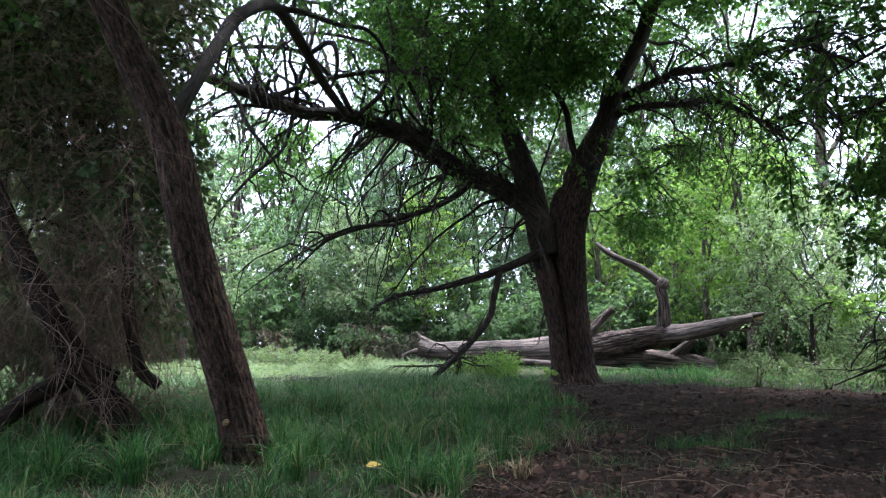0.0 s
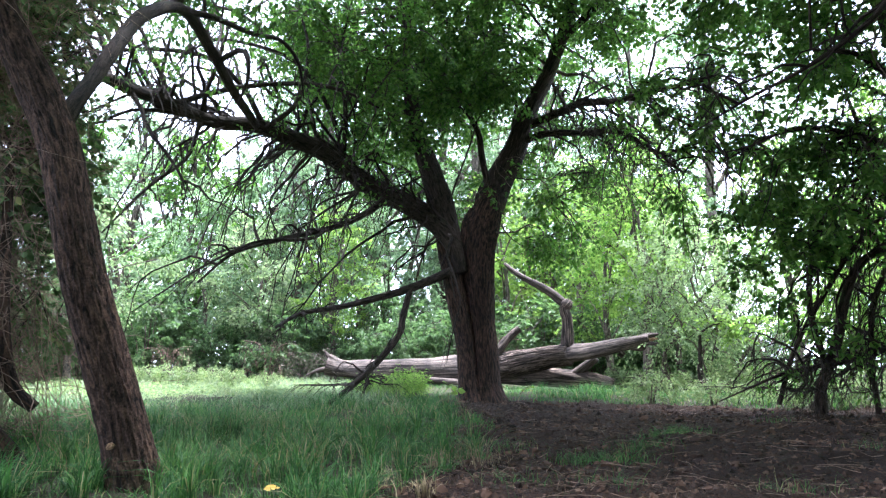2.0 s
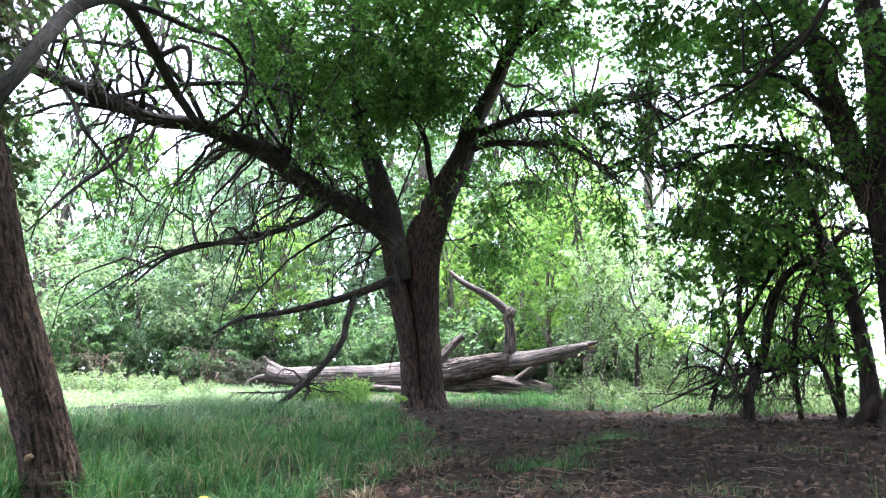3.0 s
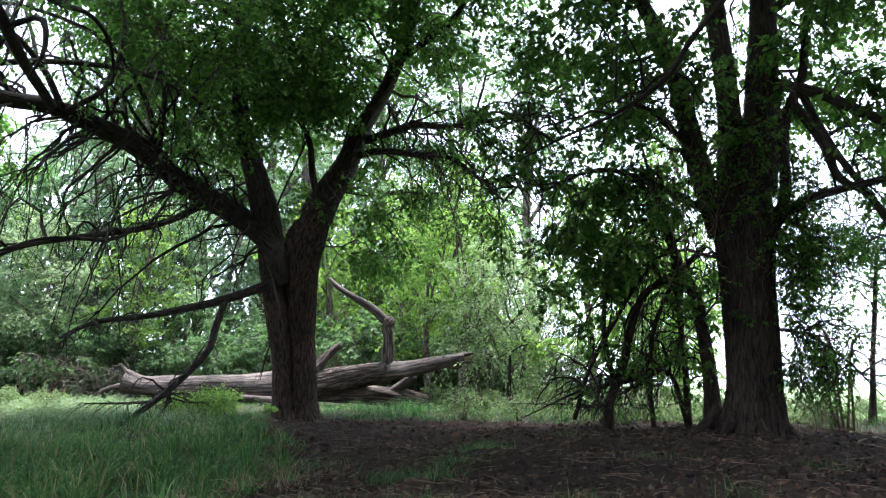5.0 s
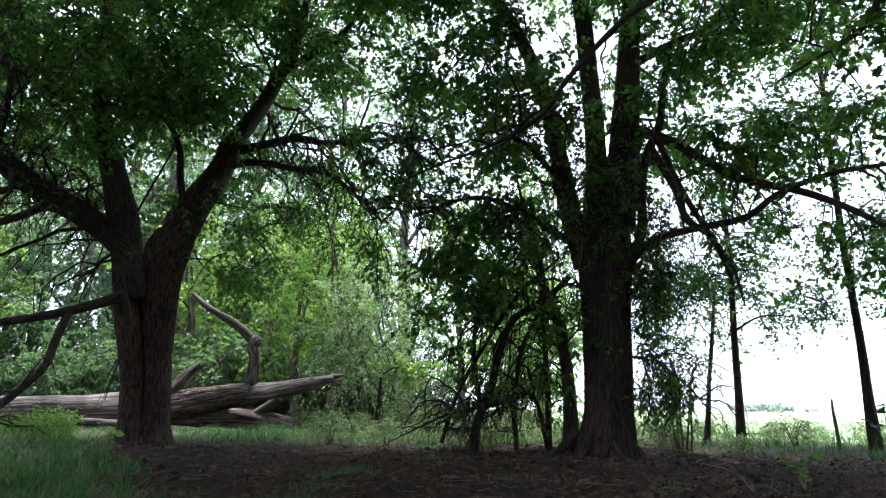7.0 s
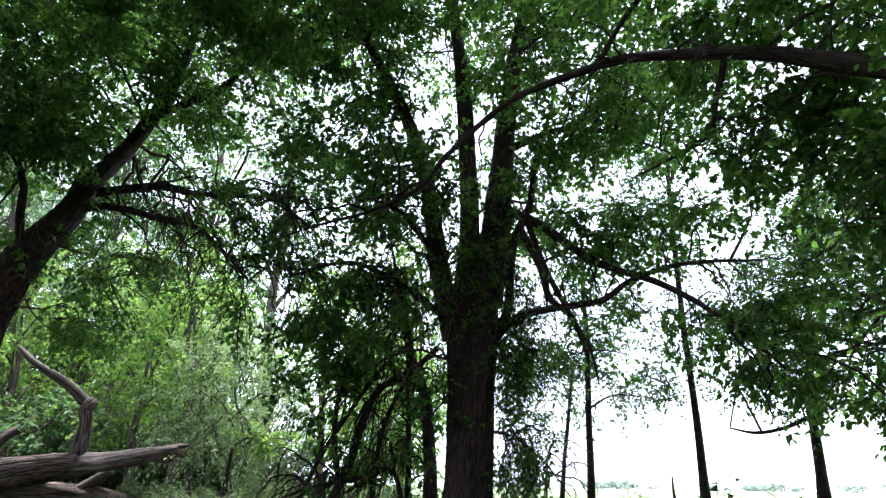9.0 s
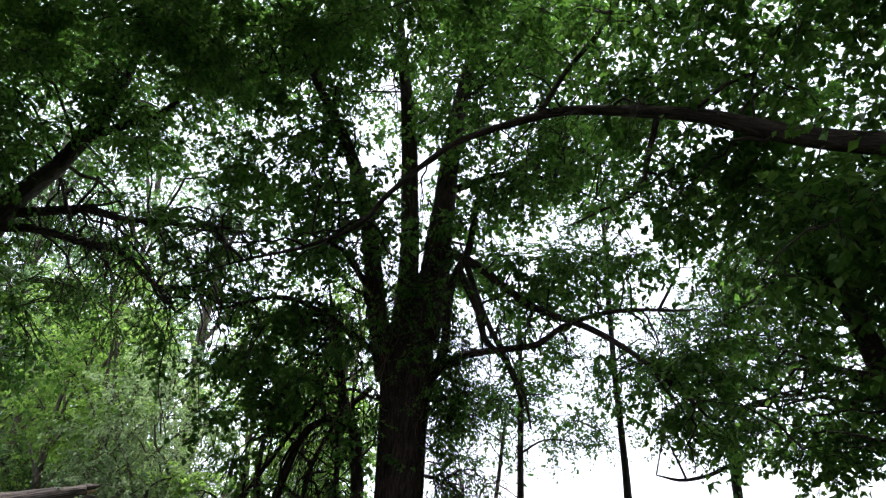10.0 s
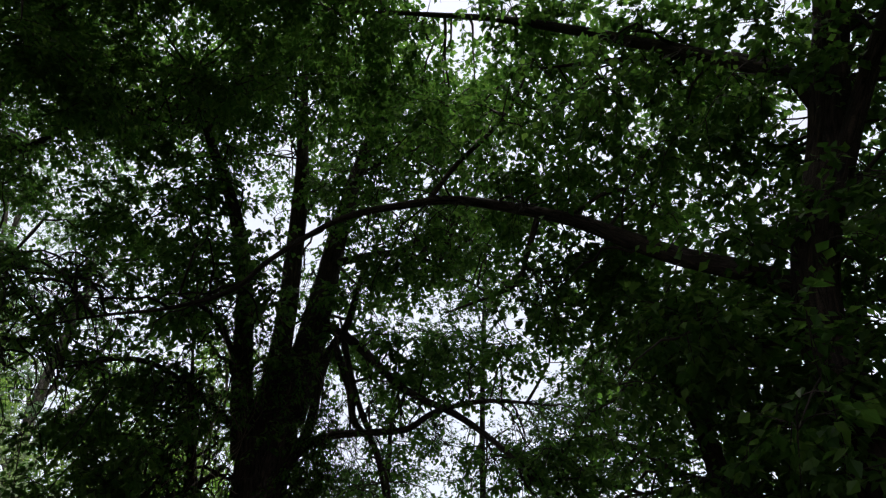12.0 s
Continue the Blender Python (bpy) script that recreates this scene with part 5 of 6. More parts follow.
    crown(log, nodes, [(-1.2, 18.4, 0.7, 0.9, 0.7, 0.6, 40)], 38, BARK_GREY, None, spread=0.5, thick=0.5)


fallen_log()

# ---- the thicket of dry vines ----


def vine_tangle():
    bush = thing("vine_thicket", "dense thicket of dry brown vines with dull leaves", "thicket", (-2.8, 4.2, 0))
    rows = [
        ("stem", [(-1.72, 3.83, -0.08), (-1.8, 3.8, 0.05), (-2.01, 3.71, 0.34), (-2.16, 3.64, 0.57), (-2.27, 3.6, 0.78), (-2.5, 3.58, 1.2), (-2.9, 3.7, 1.9)], [0.11, 0.088, 0.075, 0.072, 0.07, 0.055, 0.03], 32, 0.07),
        ("stem", [(-2.08, 3.68, 0.45), (-2.22, 3.6, 0.36), (-2.36, 3.52, 0.24), (-2.62, 3.45, -0.03)], [0.065, 0.055, 0.05, 0.05], 12, 0),
        ("stem", [(-2.1, 3.66, 0.5), (-2.0, 3.7, 0.44), (-1.92, 3.74, 0.4)], [0.05, 0.045, 0.04], 10, 0),
        ("stem", [(-2.1, 4.0, 1.9), (-1.98, 3.85, 1.3), (-1.9, 3.76, 0.82), (-1.83, 3.79, 0.48), (-1.71, 3.83, 0.35)], [0.02, 0.03, 0.04, 0.042, 0.035], 10, 0),
        ("stem", [(-2.7, 4.6, -0.05), (-2.8, 4.6, 1.0), (-2.7, 4.5, 2.2), (-2.9, 4.4, 3.6)], [0.07, 0.06, 0.05, 0.03], 10, 0),
        ("stem", [(-3.6, 4.6, -0.05), (-3.5, 4.8, 1.4), (-3.7, 4.9, 3.4)], [0.09, 0.07, 0.04], 10, 0),
        ("stem", [(-3.4, 5.8, -0.05), (-3.5, 5.7, 1.6), (-3.3, 5.6, 3.6)], [0.09, 0.07, 0.04], 10, 0),
    ]
    nodes = limbs_of(bush, rows, BARK_RED, 210)
    r = np.random.default_rng(5)
    n, k = 1100, 30
    t = np.linspace(0, 1, k)[None, :, None]
    a = np.stack([r.uniform(-3.9, -1.55, n), r.uniform(3.5, 5.2, n), r.uniform(0.6, 4.2, n)], -1)
    a[:, 0] = np.minimum(a[:, 0], -0.5 * a[:, 1] - 0.1)
    fall = np.stack([r.normal(0, 0.25, n), r.normal(0, 0.35, n), -r.uniform(0.2, 0.8, n) * np.minimum(a[:, 2], 1.8)], -1)
    wav = r.normal(0, 0.2, (n, 3, 3))
    curves = a[:, None] + fall[:, None] * t + wav[:, None, 0] * np.sin(3.1 * t) + wav[:, None, 1] * np.sin(6.3 * t) + wav[:, None, 2] * np.sin(11 * t) * 0.6 + r.normal(0, 0.1, (n, 1, 3)) * np.sin(17 * t + r.uniform(0, 6, (n, 1, 3))) + r.normal(0, 0.085, (n, 1, 3)) * np.sin(31 * t + r.uniform(0, 6, (n, 1, 3)))
    curves[..., 2] = np.maximum(curves[..., 2], 0.0)
    rad = np.repeat(r.uniform(0.0007, 0.0019, (n, 1)) * (1 + (r.random((n, 1)) > 0.95)), k, 1)
    v, f, uv = tubes(curves, rad, 3)
    part("vine_web", make_mesh("vine_web", v, f, uv), VINE, bush, "tangle of dry hanging vines", "stuff")
    n = 520
    a = np.stack([r.uniform(-3.9, -1.7, n), r.uniform(3.4, 4.7, n), r.uniform(0.5, 1.7, n)], -1)
    a[:, 0] = np.minimum(a[:, 0], -0.5 * a[:, 1] - 0.05)
    fall = np.stack([r.normal(-0.05, 0.3, n), r.normal(0, 0.3, n), -a[:, 2] * r.uniform(0.8, 1.05, n)], -1)
    curves = a[:, None] + fall[:, None] * t + r.normal(0, 0.12, (n, 1, 3)) * np.sin(4.5 * t + r.uniform(0, 6, (n, 1, 3))) + r.normal(0, 0.05, (n, 1, 3)) * np.sin(13 * t + r.uniform(0, 6, (n, 1, 3)))
    curves[..., 2] = np.maximum(curves[..., 2], 0.0)
    v, f, uv = tubes(curves, np.repeat(r.uniform(0.0012, 0.0034, (n, 1)), k, 1), 3)
    part("vine_skirt", make_mesh("vine_skirt", v, f, uv), DRY, bush, "brown vines trailing down into the grass", "stuff")
    crown(bush, nodes[nodes[:, 2] > 0.6], [(-3.0, 4.6, 2.6, 1.1, 1.0, 1.2, 150), (-2.3, 4.4, 1.6, 0.5, 0.6, 0.9, 90), (-3.6, 4.6, 1.0, 0.9, 0.8, 0.9, 80), (-3.2, 4.6, 4.0, 1.4, 1.0, 0.7, 150), (-3.4, 5.2, 2.4, 0.9, 0.5, 1.2, 50), (-2.8, 4.02, 2.77, 0.6, 0.5, 0.5, 70), (-2.57, 4.52, 2.99, 0.5, 0.5, 0.5, 60), (-3.02, 4.24, 2.36, 0.5, 0.5, 0.4, 50)], 39, TWIG, LEAF_DULL, 0.066, 9, 6, 0.32, 0.5, bare=0.1, width=0.8)


vine_tangle()

# ---- the woods round the glade ----


def wood_tree(seed, height, reach, leaf, clumps, per, size, low=0.25):
    r = np.random.default_rng(seed)
    tree = thing("tree", "leafy woodland tree round the glade; those behind the eye added to block light", "tree", (0, 0, 0), "trees of the surrounding wood")
    bend = r.normal(0, 0.3, (5, 2)) * np.linspace(0, 1, 5)[:, None]
    pts = [(bend[k, 0], bend[k, 1], -0.2 + height * 0.85 * k / 4) for k in range(5)]
    rows = [("trunk", pts, [0.02 * height, 0.015 * height, 0.011 * height, 0.007 * height, 0.02], 9, 0)]
    blobs = []
    for i in range(clumps):
        z = height * (low + (1 - low) * (i + 0.5) / clumps)
        az = i * 2.4 + r.uniform(-0.4, 0.4)
        out = reach * r.uniform(0.25, 0.75) * np.sin(np.pi * min(0.97, max(0.12, (z / height - low) / (1 - low) * 0.8 + 0.2)))
        c = (out * np.cos(az), out * np.sin(az), z)
        k = min(4, z / (height * 0.85) * 4)
        x0 = np.array([np.interp(k, range(5), bend[:, 0]), np.interp(k, range(5), bend[:, 1]), max(0.3, z - 0.18 * height)])
        rows.append(("limb", [tuple(x0), tuple(x0 * 0.45 + np.array(c) * 0.55 + (0, 0, 0.2)), c], [0.006 * height, 0.004 * height, 0.01], 5, 0))
        s = reach * r.uniform(0.32, 0.5)
        blobs.append((*c, s * 1.12, s * 1.12, s * 0.42, per))
    nodes = limbs_of(tree, rows, BARK_GREY, seed * 11, 3)
    crown(tree, nodes[nodes[:, 2] > low * height * 0.6], blobs, seed, TWIG, leaf, size * (0.82 if size < 0.21 else 1.2), 10 if size < 0.21 else 5, 4, 0.62, 0.3, far=True, width=0.58)
    return tree


def put_copies(proto, spots, seed, low=0.85, high=1.15):
    """The first spot takes the thing itself, the others copies of it."""
    r = np.random.default_rng(seed)
    for i, (x, y) in enumerate(spots):
        s = r.uniform(low, high)
        m = pose(x, y, 0, 0, 0, r.uniform(0, 360)) @ Matrix.Diagonal((s, s, s * r.uniform(0.9, 1.12), 1))
        if i == 0:
            proto.matrix_basis = m
        else:
            copy_thing(proto, Matrix.Identity(4)).matrix_basis = m


WOODS = [
    (61, 9.0, 2.6, LEAF_FAR_HAZE, 12, 12, 0.2, [(-9, 25), (-2.5, 27), (2.5, 25.5), (8.5, 26), (14, 25), (-15, 20), (-5.5, 31), (5, 31), (-21, 14), (17, 33), (-12.5, 27), (9, 35), (-17, 8), (-8, 33), (13, 36)]),
    (62, 7.0, 2.4, LEAF_FAR_HAZE, 11, 12, 0.19, [(-5.5, 24.5), (0.2, 24), (11.5, 23), (-11.5, 21), (12, 29), (-17, 26), (-14, 11), (-7.5, 27.5), (4, 27.5), (-4, 28.5), (10.5, 26), (-13, 12), (6.5, 28.5), (15, 28)]),
    (68, 7.5, 2.5, LEAF_BRIGHT, 13, 13, 0.155, [(5.6, 23.0), (8.66, 17.62), (8.11, 18.97), (10.63, 19.41), (8.4, 22.0), (7.0, 25.0), (10.6, 23.6), (-0.6, 22.8), (12.2, 15.8), (15.0, 17.0), (14.2, 14.2)]),
    (63, 6.0, 2.6, LEAF_SILVER, 10, 22, 0.15, [(-3.6, 23), (-8, 19.5), (-12.5, 16)]),
    (69, 3.9, 1.8, LEAF_SILVER, 12, 11, 0.11, [(8.83, 14.68), (8.38, 15.63), (10.66, 15.89)]),
    (70, 3.4, 1.7, LEAF_BRIGHT, 9, 16, 0.13, [(9.79, 10.88), (10.95, 11.16)]),
    (64, 11.0, 3.2, LEAF, 13, 16, 0.22, [(-7.5, 29), (10, 32), (-18, 17), (-1, 34), (6, 36), (-13, 30)]),
    (66, 17.0, 4.0, LEAF_FAR_HAZE, 18, 13, 0.2, [(5.6, 29), (10.5, 31), (13, 33), (8, 34.5), (16.5, 31), (-4, 32), (0.6, 30), (-17, 21), (15, 23.5), (-1, 27), (4.2, 29.5), (9.4, 29), (13.5, 28), (1.6, 33), (-15, 27), (7, 33), (-10.5, 31), (-2.6, 34)]),
    (65, 13.0, 4.2, LEAF_FAR_HAZE, 12, 7, 0.4, [(-30 + 4.6 * k + 1.5 * math.sin(5 * k), 40 + 6 * math.sin(3 * k) - 0.1 * abs(k - 8)) for k in range(12)] + [(-26 + 2 * math.sin(4 * k), 8 + 5 * k) for k in range(6)]),
    # Unseen trees behind the eye, added with dark leaves to cut sky light.
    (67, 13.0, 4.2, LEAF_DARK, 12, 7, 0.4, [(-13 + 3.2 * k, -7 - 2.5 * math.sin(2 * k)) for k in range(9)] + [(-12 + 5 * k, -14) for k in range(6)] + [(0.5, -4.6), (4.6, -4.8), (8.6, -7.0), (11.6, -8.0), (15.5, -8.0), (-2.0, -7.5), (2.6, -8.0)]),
]
for seed, height, reach, leaf, clumps, per, size, spots in WOODS:
    put_copies(wood_tree(seed, height, reach, leaf, clumps, per, size), spots, seed)


def shrub(seed, label, height, reach, leaf, n, size, group, leaves=6):
    r = np.random.default_rng(seed)
    bush = thing("shrub", label, "shrub", (0, 0, 0), group)
    rows = []
    for i in range(6):
        az = i * 1.05 + r.uniform(-0.3, 0.3)
        o = reach * r.uniform(0.3, 0.8)
        rows.append(("stem", [(0.05 * np.cos(az), 0.05 * np.sin(az), -0.05), (o * 0.4 * np.cos(az), o * 0.4 * np.sin(az), height * 0.5), (o * np.cos(az), o * np.sin(az), height * r.uniform(0.6, 0.95))], [0.02, 0.014, 0.005], 4, 0))
    nodes = limbs_of(bush, rows, BARK_GREY, seed * 3, 2)
    crown(bush, nodes, [(0, 0, height * 0.5, reach, reach, height * 0.5, n)], seed, TWIG, leaf, size * 1.12, leaves, 4, 0.34, 0.12, far=True)
    return bush


low_spots = [(-2.9, 15.6), (-4.0, 15.9), (-4.9, 17.2), (-2.3, 18.2), (-5.8, 18.4), (-3.9, 19.3), (7.6, 15.5), (8.6, 16.2), (9.6, 14.8), (10.6, 15.8), (8.0, 18.0), (11.8, 14.0), (12.6, 13.2), (9.4, 17.4)]
put_copies(shrub(71, "low green shrub in the glade, leaves lightened as if sunlit", 0.8, 0.8, LEAF_LIT_TINT, 70, 0.075, "low shrubs of the glade", 10), low_spots, 71, 0.5, 1.0)
put_copies(shrub(72, "small leafy shrub in the grass by the fallen tree", 0.7, 0.6, LEAF_BRIGHT, 80, 0.08, "shrubs by the fallen tree"), [(0.9, 12.2), (0.35, 12.7), (1.3, 13.0)], 72, 0.55, 0.75)
# Shrubs out of view behind the eye, added to block low light.
hind_spots = [(-3.6, -4.6), (-1.4, -5.2), (0.8, -5.0), (3.0, -5.4), (5.0, -5.0), (7.0, -4.4), (-2.6, -6.4), (2.0, -6.8), (6.4, -6.6), (9.8, -6.6)]
put_copies(shrub(76, "tall dense shrub behind the eye, added unseen to block light", 3.4, 1.7, LEAF_DARK, 45, 0.36, "shrubs deep in the wood"), hind_spots, 76, 0.9, 1.3)
deep_spots = [(-19 + 2.4 * k, 29.5 + 1.2 * math.sin(4 * k)) for k in range(16)] + [(-17 + 0.4 * k, 12 + 2.6 * k) for k in range(6)]
put_copies(shrub(77, "tall shrub between the trees of the wood, leaves paled for haze", 3.4, 1.7, LEAF_FAR_HAZE, 60, 0.2, "tall shrubs of the wood", 11), deep_spots, 77, 0.9, 1.3)
wall_spots = [(-14, 22), (-12.4, 24), (-10.4, 24.6), (-8.6, 25.6), (-6.6, 26.2), (-4.4, 26.6), (-2.2, 26.2), (-0.2, 26), (-13.2, 19), (-15, 17), (-8.5, 21.5), (-6.8, 22.3), (-4.8, 22.4), (-2.2, 22.5), (0.6, 22), (2.6, 22.2), (4.6, 21.5), (6.4, 20.6), (8.2, 20.8), (10.2, 20.4), (12.2, 20), (14, 19.4), (-10, 19.8), (-11, 17.6), (-12, 15), (3.4, 20.6), (1.4, 21), (13.4, 22), (-9.6, 16.5), (-3.4, 24.4), (-6, 24), (-0.8, 23.6), (1.8, 23.6), (7.4, 22.4), (9.4, 22.2), (11.4, 21.8), (-7.8, 23.8), (5.6, 22.8), (3.8, 23)]
put_copies(shrub(73, "tall tangled shrub at the foot of the wood", 2.6, 1.5, LEAF_WOOD_SHADE, 85, 0.125, "undergrowth of the wood", 13), wall_spots, 73, 0.8, 1.3)
# Bramble row added to close gaps and give the wood a dark foot.
bramble_spots = [(-16 + 1.35 * k + 0.5 * math.sin(5 * k), 22.6 + 1.1 * math.sin(2.3 * k) - 0.02 * (k - 11) ** 2) for k in range(24)]
put_copies(shrub(79, "low bramble at the foot of the wood, leaves darkened for shade", 1.1, 1.2, LEAF_WOOD_SHADE, 60, 0.1, "brambles at the foot of the wood", 10), bramble_spots, 79, 0.8, 1.25)
edge_spots = [(4.9, 9.9), (5.7, 9.4), (6.6, 8.8), (7.4, 8.3), (8.2, 7.5), (9.0, 6.2), (9.5, 5.4), (8.6, 7.2), (9.3, 6.6), (9.8, 7.4), (8.0, 8.2), (12.2, 7.6), (11.6, 5.6), (12.6, 4.6), (12.2, 6.2), (6.6, 9.6), (13.0, 3.2)]
put_copies(shrub(74, "weedy green plants along the edge of the meadow", 0.6, 0.7, LEAF_LIT_TINT, 60, 0.07, "weeds along the meadow"), edge_spots, 74, 0.4, 0.8)
stem_spots = [(6.4, 8.1), (7.7, 7.2), (6.9, 8.4)]
# Dark leaf colour stands in for the shade among the stems.
put_copies(shrub(78, "low leafy shrub among the dark stems", 1.1, 0.8, LEAF_DARK, 34, 0.075, "shrubs among the stems"), stem_spots, 78, 0.35, 0.6)
far = shrub(75, "distant trees beyond the meadow, haze put into the leaf colour", 8, 15, FARTREE_HAZE, 40, 2.4, "distant trees")
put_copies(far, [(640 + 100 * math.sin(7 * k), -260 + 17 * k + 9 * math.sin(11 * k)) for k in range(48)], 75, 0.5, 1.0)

# ---- soil, litter and small plants ----


def on_soil(n, seed, near=1.2, wide=13.0):
    """Points on the bare soil ahead of the eye, thinning out with the distance."""
    r = np.random.default_rng(seed)
    d = near * (wide / near) ** r.random(n)
    az = np.where(r.random(n) < 0.87, r.uniform(radians(-14), radians(100), n), r.uniform(0, 6.283, n))
    x, y = d * np.sin(az), d * np.cos(az)
    ok = dirt_at(x, y) > -0.25 * r.random(n)
    return x[ok], y[ok], d[ok], r


def clods(label, count, seed, ring, faces, size, far):
    """Crumbs of soil: a dome of a few corners each, turned and dented at random."""
    x, y, d, r = on_soil(count, seed)
    n, k = len(x), len(ring)
    big = (size[0] + size[1] * r.random(n) ** 2.4) * (0.55 + far * d)
    v = ring[None] * (big[:, None, None] * r.uniform(0.6, 1.3, (n, k, 1))) + r.normal(0, 0.16, (n, k, 3)) * big[:, None, None]
    a = r.uniform(0, 6.28, n)
    c, s = np.cos(a)[:, None], np.sin(a)[:, None]
    v = np.stack([v[..., 0] * c - v[..., 1] * s * 0.75, v[..., 0] * s + v[..., 1] * c * 0.75, v[..., 2] * r.uniform(0.5, 1.0, (n, 1))], -1)
    v += np.stack([x, y, ground_height(x, y) + 0.024 * clod_noise(x, y)], -1)[:, None]
    f = faces[None] + (np.arange(n) * k)[:, None, None]
    tagged(part("soil_clods", make_mesh("soil_clods", v.reshape(-1, 3), f.reshape(-1, 3), None, False), CLOD), label, "soil", kind="stuff")


def build_clods():
    pyramid = np.array([(1, 0, -0.3), (0, 1, -0.3), (-1, 0, -0.3), (0, -1, -0.3), (0, 0, 0.8)], float)
    clods("loose dark crumbs of the trodden soil", 72000, 90, pyramid, np.array([(0, 1, 4), (1, 2, 4), (2, 3, 4), (3, 0, 4)]), (0.006, 0.026), 0.1)
    turn = [(math.cos(k * math.pi / 3), math.sin(k * math.pi / 3)) for k in range(6)]
    dome = np.array([(x, y, -0.3) for x, y in turn] + [(x * 0.72, y * 0.72, 0.4) for x, y in turn] + [(0, 0, 0.6)])
    tri = [t for k in range(6) for t in ((k, (k + 1) % 6, 6 + (k + 1) % 6), (k, 6 + (k + 1) % 6, 6 + k), (6 + k, 6 + (k + 1) % 6, 12))]
    clods("rounded dark lumps lying on the trodden soil", 13000, 190, dome, np.array(tri), (0.01, 0.04), 0.08)


def build_litter():
    x, y, d, r = on_soil(1300, 91)
    x2, y2 = scatter(450, -3.5, 2.2, 1.4, 8, lambda a, b: dirt_at(a, b) < 0.2, 92)
    x, y = np.r_[x, x2], np.r_[y, y2]
    n = len(x)
    base = np.stack([x, y, ground_height(x, y) + 0.024 * clod_noise(x, y) + 0.012], -1)
    az = r.uniform(0, 6.28, n)
    way = np.stack([np.cos(az), np.sin(az), r.normal(0.1, 0.25, n)], -1)
    v, f = leaf_arrays(base, way, UP + r.normal(0, 0.35, (n, 3)), r.uniform(0.008, 0.024, n), 0.5, True, 0.6)
    tagged(part("leaf_litter", make_mesh("leaf_litter", v, f, None, False), LITTER), "brown and pale fallen leaves scattered on the soil", "leaf litter", kind="stuff")
    x, y, d, r = on_soil(2600, 93)
    n = len(x)
    az = r.uniform(0, 6.28, n)
    half = np.stack([np.cos(az), np.sin(az), r.normal(0.05, 0.1, n)], -1) * (r.uniform(0.03, 0.16, n) * (0.6 + 0.08 * d))[:, None]
    mid = np.stack([x, y, ground_height(x, y) + 0.024 * clod_noise(x, y) + 0.012], -1)
    v, f, uv = tubes(np.stack([mid - half, mid + r.normal(0, 0.01, (n, 3)), mid + half], 1), np.repeat(r.uniform(0.0008, 0.0028, (n, 1)), 3, 1), 3)
    tagged(part("fallen_twigs", make_mesh("fallen_twigs", v, f, uv), DRY), "dry twigs and stalks lying on the soil", "twigs", kind="stuff")


build_clods()
build_litter()
lay_grass("short grass on the trodden edge of the soil", 34000, (-6, 1.2, -6, 1.9), lambda x, y: (dirt_at(x, y) < 0) & (np.hypot(x, y) > 0.5), (0.08, 0.2), (0.4, 1.4), 0.004, 6, segs=2)
lay_grass("dry straw blades among the grass", 4200, (-3.2, 2.4, 1.6, 8), lambda x, y: dirt_at(x, y) < 0.2, (0.12, 0.34), (0.5, 1.5), 0.0028, 94, STRAW, 0.06, name="straw")
TUFTS = [(1.62, 4.35), (1.85, 4.2), (2.7, 5.2), (2.95, 5.35), (2.2, 4.6), (3.1, 2.75), (1.25, 3.1), (4.6, 3.3), (3.7, 4.0), (5.2, 2.7), (1.3, 5.0), (4.4, 6.2), (2.2, 3.0), (0.62, 2.5), (0.85, 3.3)]
tuft_v, tuft_f, total = [], [], 0
for k, (x, y) in enumerate(TUFTS):
    r = np.random.default_rng(700 + k)
    m = 260 if k < 5 else 80
    gx, gy = x + r.normal(0, 0.11, m), y + r.normal(0, 0.11, m)
    v, f = grass_arrays(gx, gy, r.uniform(0.05, 0.17, m), r.uniform(0.3, 1.5, m), r.uniform(0.0011, 0.0021, m), 800 + k)
    tuft_v.append(v), tuft_f.append(f + total)
    total += len(v)
tagged(part("grass_tufts", make_mesh("grass_tufts", np.vstack(tuft_v), np.vstack(tuft_f)), GRASS), "small green grass tufts growing on bare soil", "grass", kind="stuff")


def sprig(spot, stems, leaf, size, count, label, seed, name="weed", group="low weeds"):
    """A low weed: a few arched stems with broad leaves."""
    r = np.random.default_rng(seed)
    plant = thing(name, label, "weed", (spot[0], spot[1], 0), group)
    for az, reach, high in stems:
        tip = (spot[0] + reach * math.cos(az), spot[1] + reach * math.sin(az), high)
        me, line, _ = limb_mesh("stem", [(spot[0], spot[1], -0.02), (spot[0] * 0.6 + tip[0] * 0.4, spot[1] * 0.6 + tip[1] * 0.4, high * 0.75), tip], [0.005, 0.004, 0.002], 5, 14, 0.0)
        stalk = part("stem", me, DRY, plant)
        pick = line[np.sort(r.integers(len(line) // 3, len(line), count))]
        for p, q in zip(pick, unit(r.normal(0, 1, (count, 3)) * (1, 1, 0.3))):
            v, f = leaf_arrays(p[None], q[None], (UP + r.normal(0, 0.4, 3))[None], np.array([size * r.uniform(0.7, 1.2)]), 0.8, True)
            part("leaf", make_mesh("leaf", v, f, None, False), leaf, stalk)


sprig((5.23, 2.53), [(2.5, 0.2, 0.2), (1.2, 0.2, 0.27), (3.6, 0.25, 0.14), (0.2, 0.25, 0.24)], LEAF, 0.105, 4, "low weed with broad green leaves on bare soil", 95)
sprig((4.6, 2.55), [(2.3, 0.55, 0.3), (2.0, 0.4, 0.2), (2.7, 0.35, 0.26)], STRAW, 0.07, 3, "dry arching weed stalk with a few pale leaves", 96)
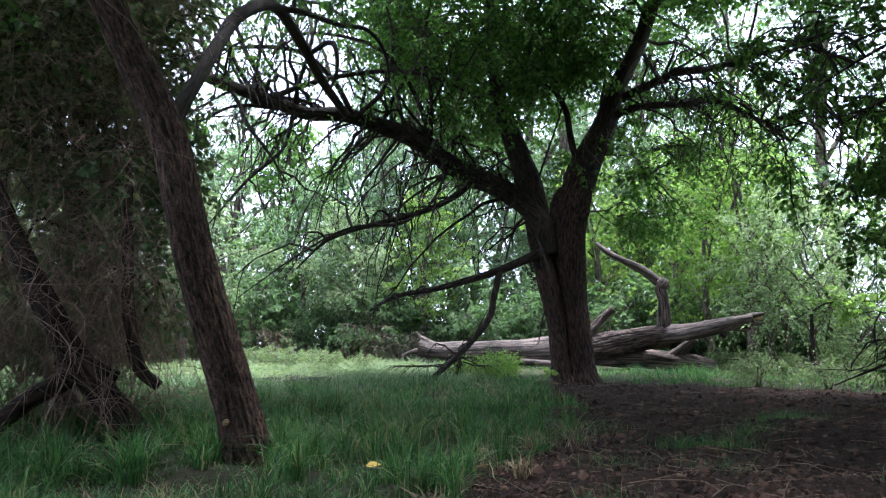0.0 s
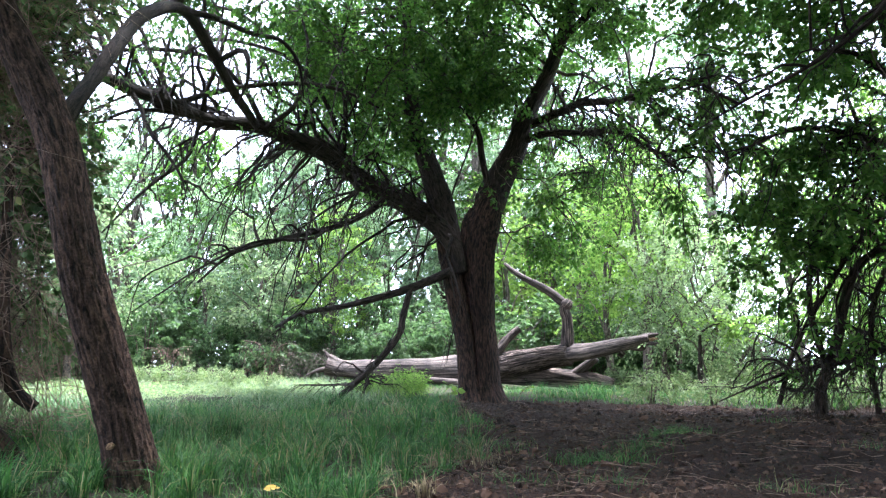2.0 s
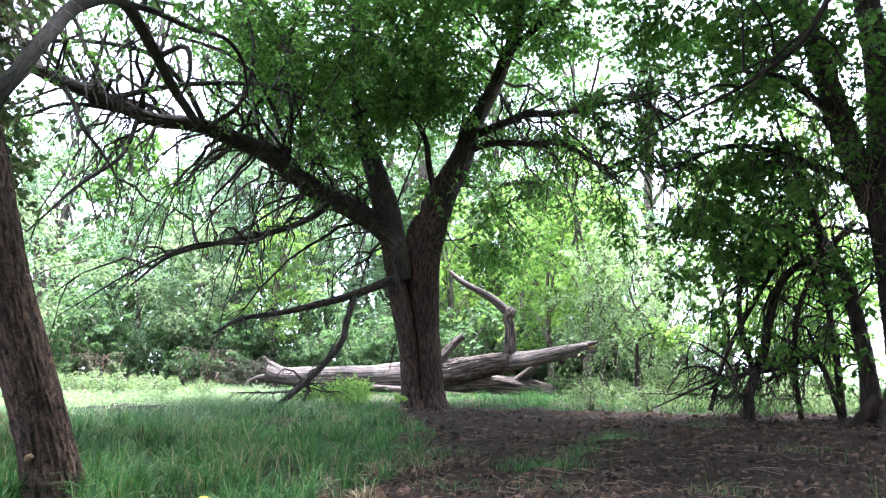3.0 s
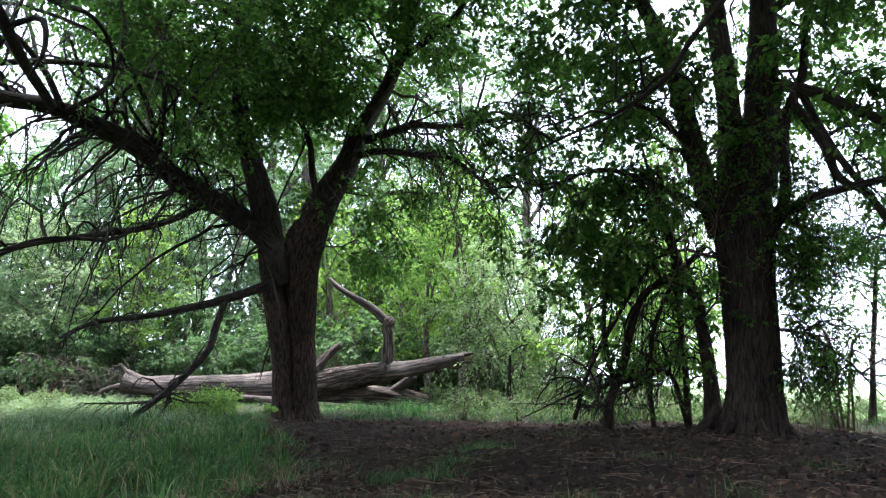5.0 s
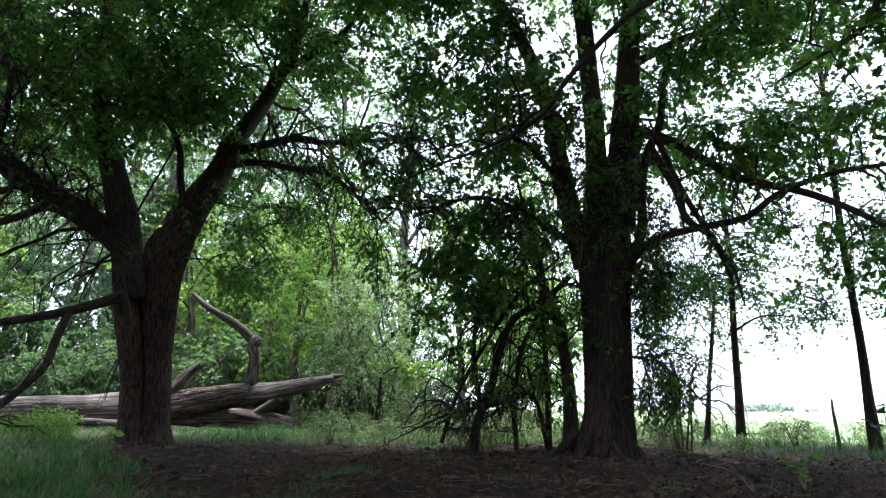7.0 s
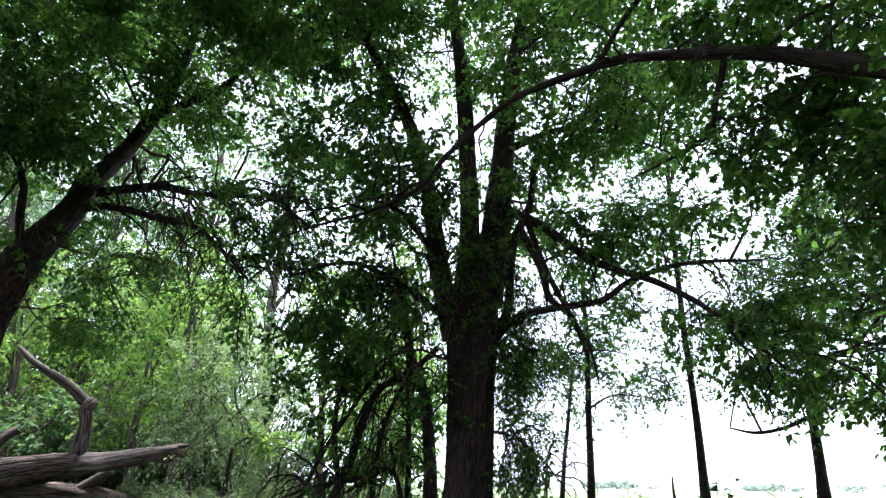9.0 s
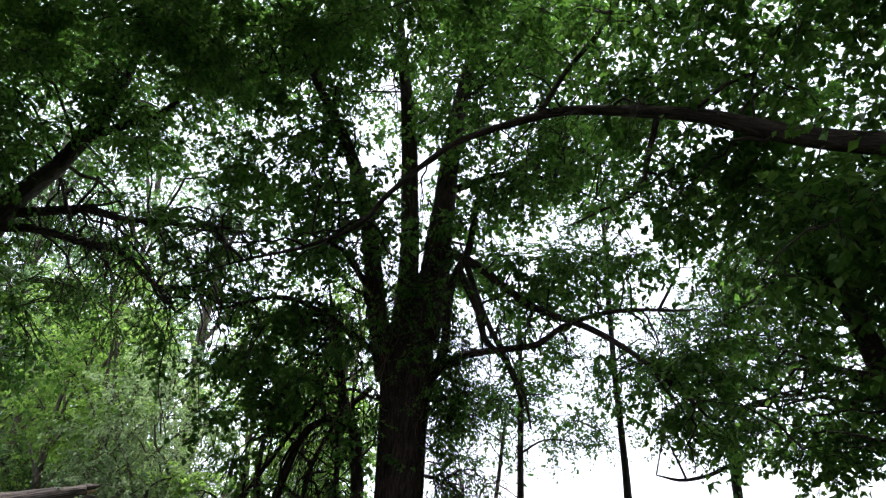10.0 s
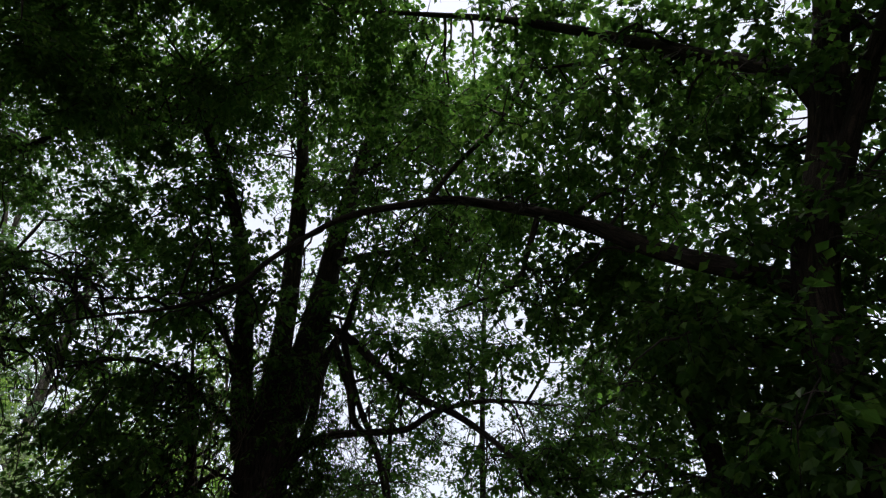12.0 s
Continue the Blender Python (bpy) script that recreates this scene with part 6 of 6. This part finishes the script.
sprig((1.75, 10.25), [(3.4, 0.25, 0.25), (2.6, 0.2, 0.3), (4.5, 0.25, 0.2)], LEAF_BRIGHT, 0.13, 4, "pale broad-leaved weed at the foot of a tree", 97)
sprig((2.75, 10.3), [(5.6, 0.25, 0.25), (0.3, 0.25, 0.22)], LEAF_BRIGHT, 0.1, 4, "small leafy weed at the foot of a tree", 98)
# Dark leaf colour paints this weed as a silhouette against the meadow.
sprig((5.79, 2.13), [(0.3, 0.06, 0.62), (2.6, 0.12, 0.5), (5.4, 0.3, 0.5), (5.2, 0.5, 0.55), (5.0, 0.62, 0.52), (5.7, 0.42, 0.46), (4.6, 0.2, 0.66)], LEAF_DARK, 0.075, 8, "spindly leafy weed at the edge of the soil", 99)
base = np.array([[-0.35, 2.94, 0.05]])
v, f = leaf_arrays(base, np.array([[1.0, 0.1, 0.1]]), np.array([[0.1, -0.5, 1.0]]), np.array([0.07]), 0.7, True)
tagged(part("fallen_leaf", make_mesh("fallen_leaf", v, f, None, False), YELLOW), "yellow fallen leaf lying in the grass", "leaf")


def glade_weeds():
    r = np.random.default_rng(120)
    x, y = scatter(1500, -9, -0.6, 11.0, 20, lambda a, b: (dirt_at(a, b) < -0.3) & (patchy(a, b, 0.6) > -0.5), 121)
    x2, y2 = scatter(700, 7.6, 14, 8, 18, lambda a, b: dirt_at(a, b) < -0.2, 122)
    x, y = np.r_[x, x2], np.r_[y, y2]
    each = 9
    w = np.repeat(np.arange(len(x)), each)
    tall = r.uniform(0.08, 0.3, len(x))[w] * r.uniform(0.35, 1, len(w))
    az = r.uniform(0, 6.28, len(w))
    base = np.stack([x[w] + r.normal(0, 0.07, len(w)), y[w] + r.normal(0, 0.07, len(w)), ground_height(x[w], y[w]) + tall], -1)
    way = np.stack([np.cos(az), np.sin(az), r.normal(0.1, 0.3, len(w))], -1)
    v, f = leaf_arrays(base, way, UP + r.normal(0, 0.3, (len(w), 3)), r.uniform(0.04, 0.09, len(w)), 0.5)
    tagged(part("weeds", make_mesh("weeds", v, f, None, False), LEAF_LIT_TINT), "low green weeds in the glade, lightened as if sunlit", "weeds", kind="stuff")


glade_weeds()


def dry_brush(seed, label, height, reach, n):
    bush = thing("brush", label, "brush", (0, 0, 0), "dry brush")
    r = np.random.default_rng(seed)
    rows = [("stem", [(0.1 * math.cos(k), 0.1 * math.sin(k), -0.05), (0.3 * reach * math.cos(k * 1.3), 0.3 * reach * math.sin(k * 1.3), height * 0.7), (reach * math.cos(k * 1.3), reach * math.sin(k * 1.3), height * r.uniform(0.5, 1))], [0.018, 0.014, 0.006], 5, 0) for k in range(5)]
    nodes = limbs_of(bush, rows, DRY, seed, 5)
    crown(bush, nodes, [(0, 0, height * 0.5, reach, reach, height * 0.5, n)], seed, DRY, None, spread=0.5, sag=0.8, thick=0.35, bow=-0.06)
    return bush


put_copies(dry_brush(131, "pale leafless brush hanging at the foot of the wood", 1.7, 1.0, 70), [(-2.6, 20.9), (-5.6, 20.4), (4.6, 20.0), (12.0, 17.0), (8.45, 5.65)], 131, 0.7, 1.1)


post = thing("post", "short weathered dead stub standing at the edge of the meadow", "post", (10.7, 4.53, 0))
me, _, _ = limb_mesh("stub", [(10.72, 4.53, -0.08), (10.7, 4.53, 0.3), (10.69, 4.54, 0.6), (10.7, 4.54, 0.76)], [0.03, 0.024, 0.021, 0.012], 12, 12, 0.08, 0.04)
part("stub", me, BARK_GREY, post)
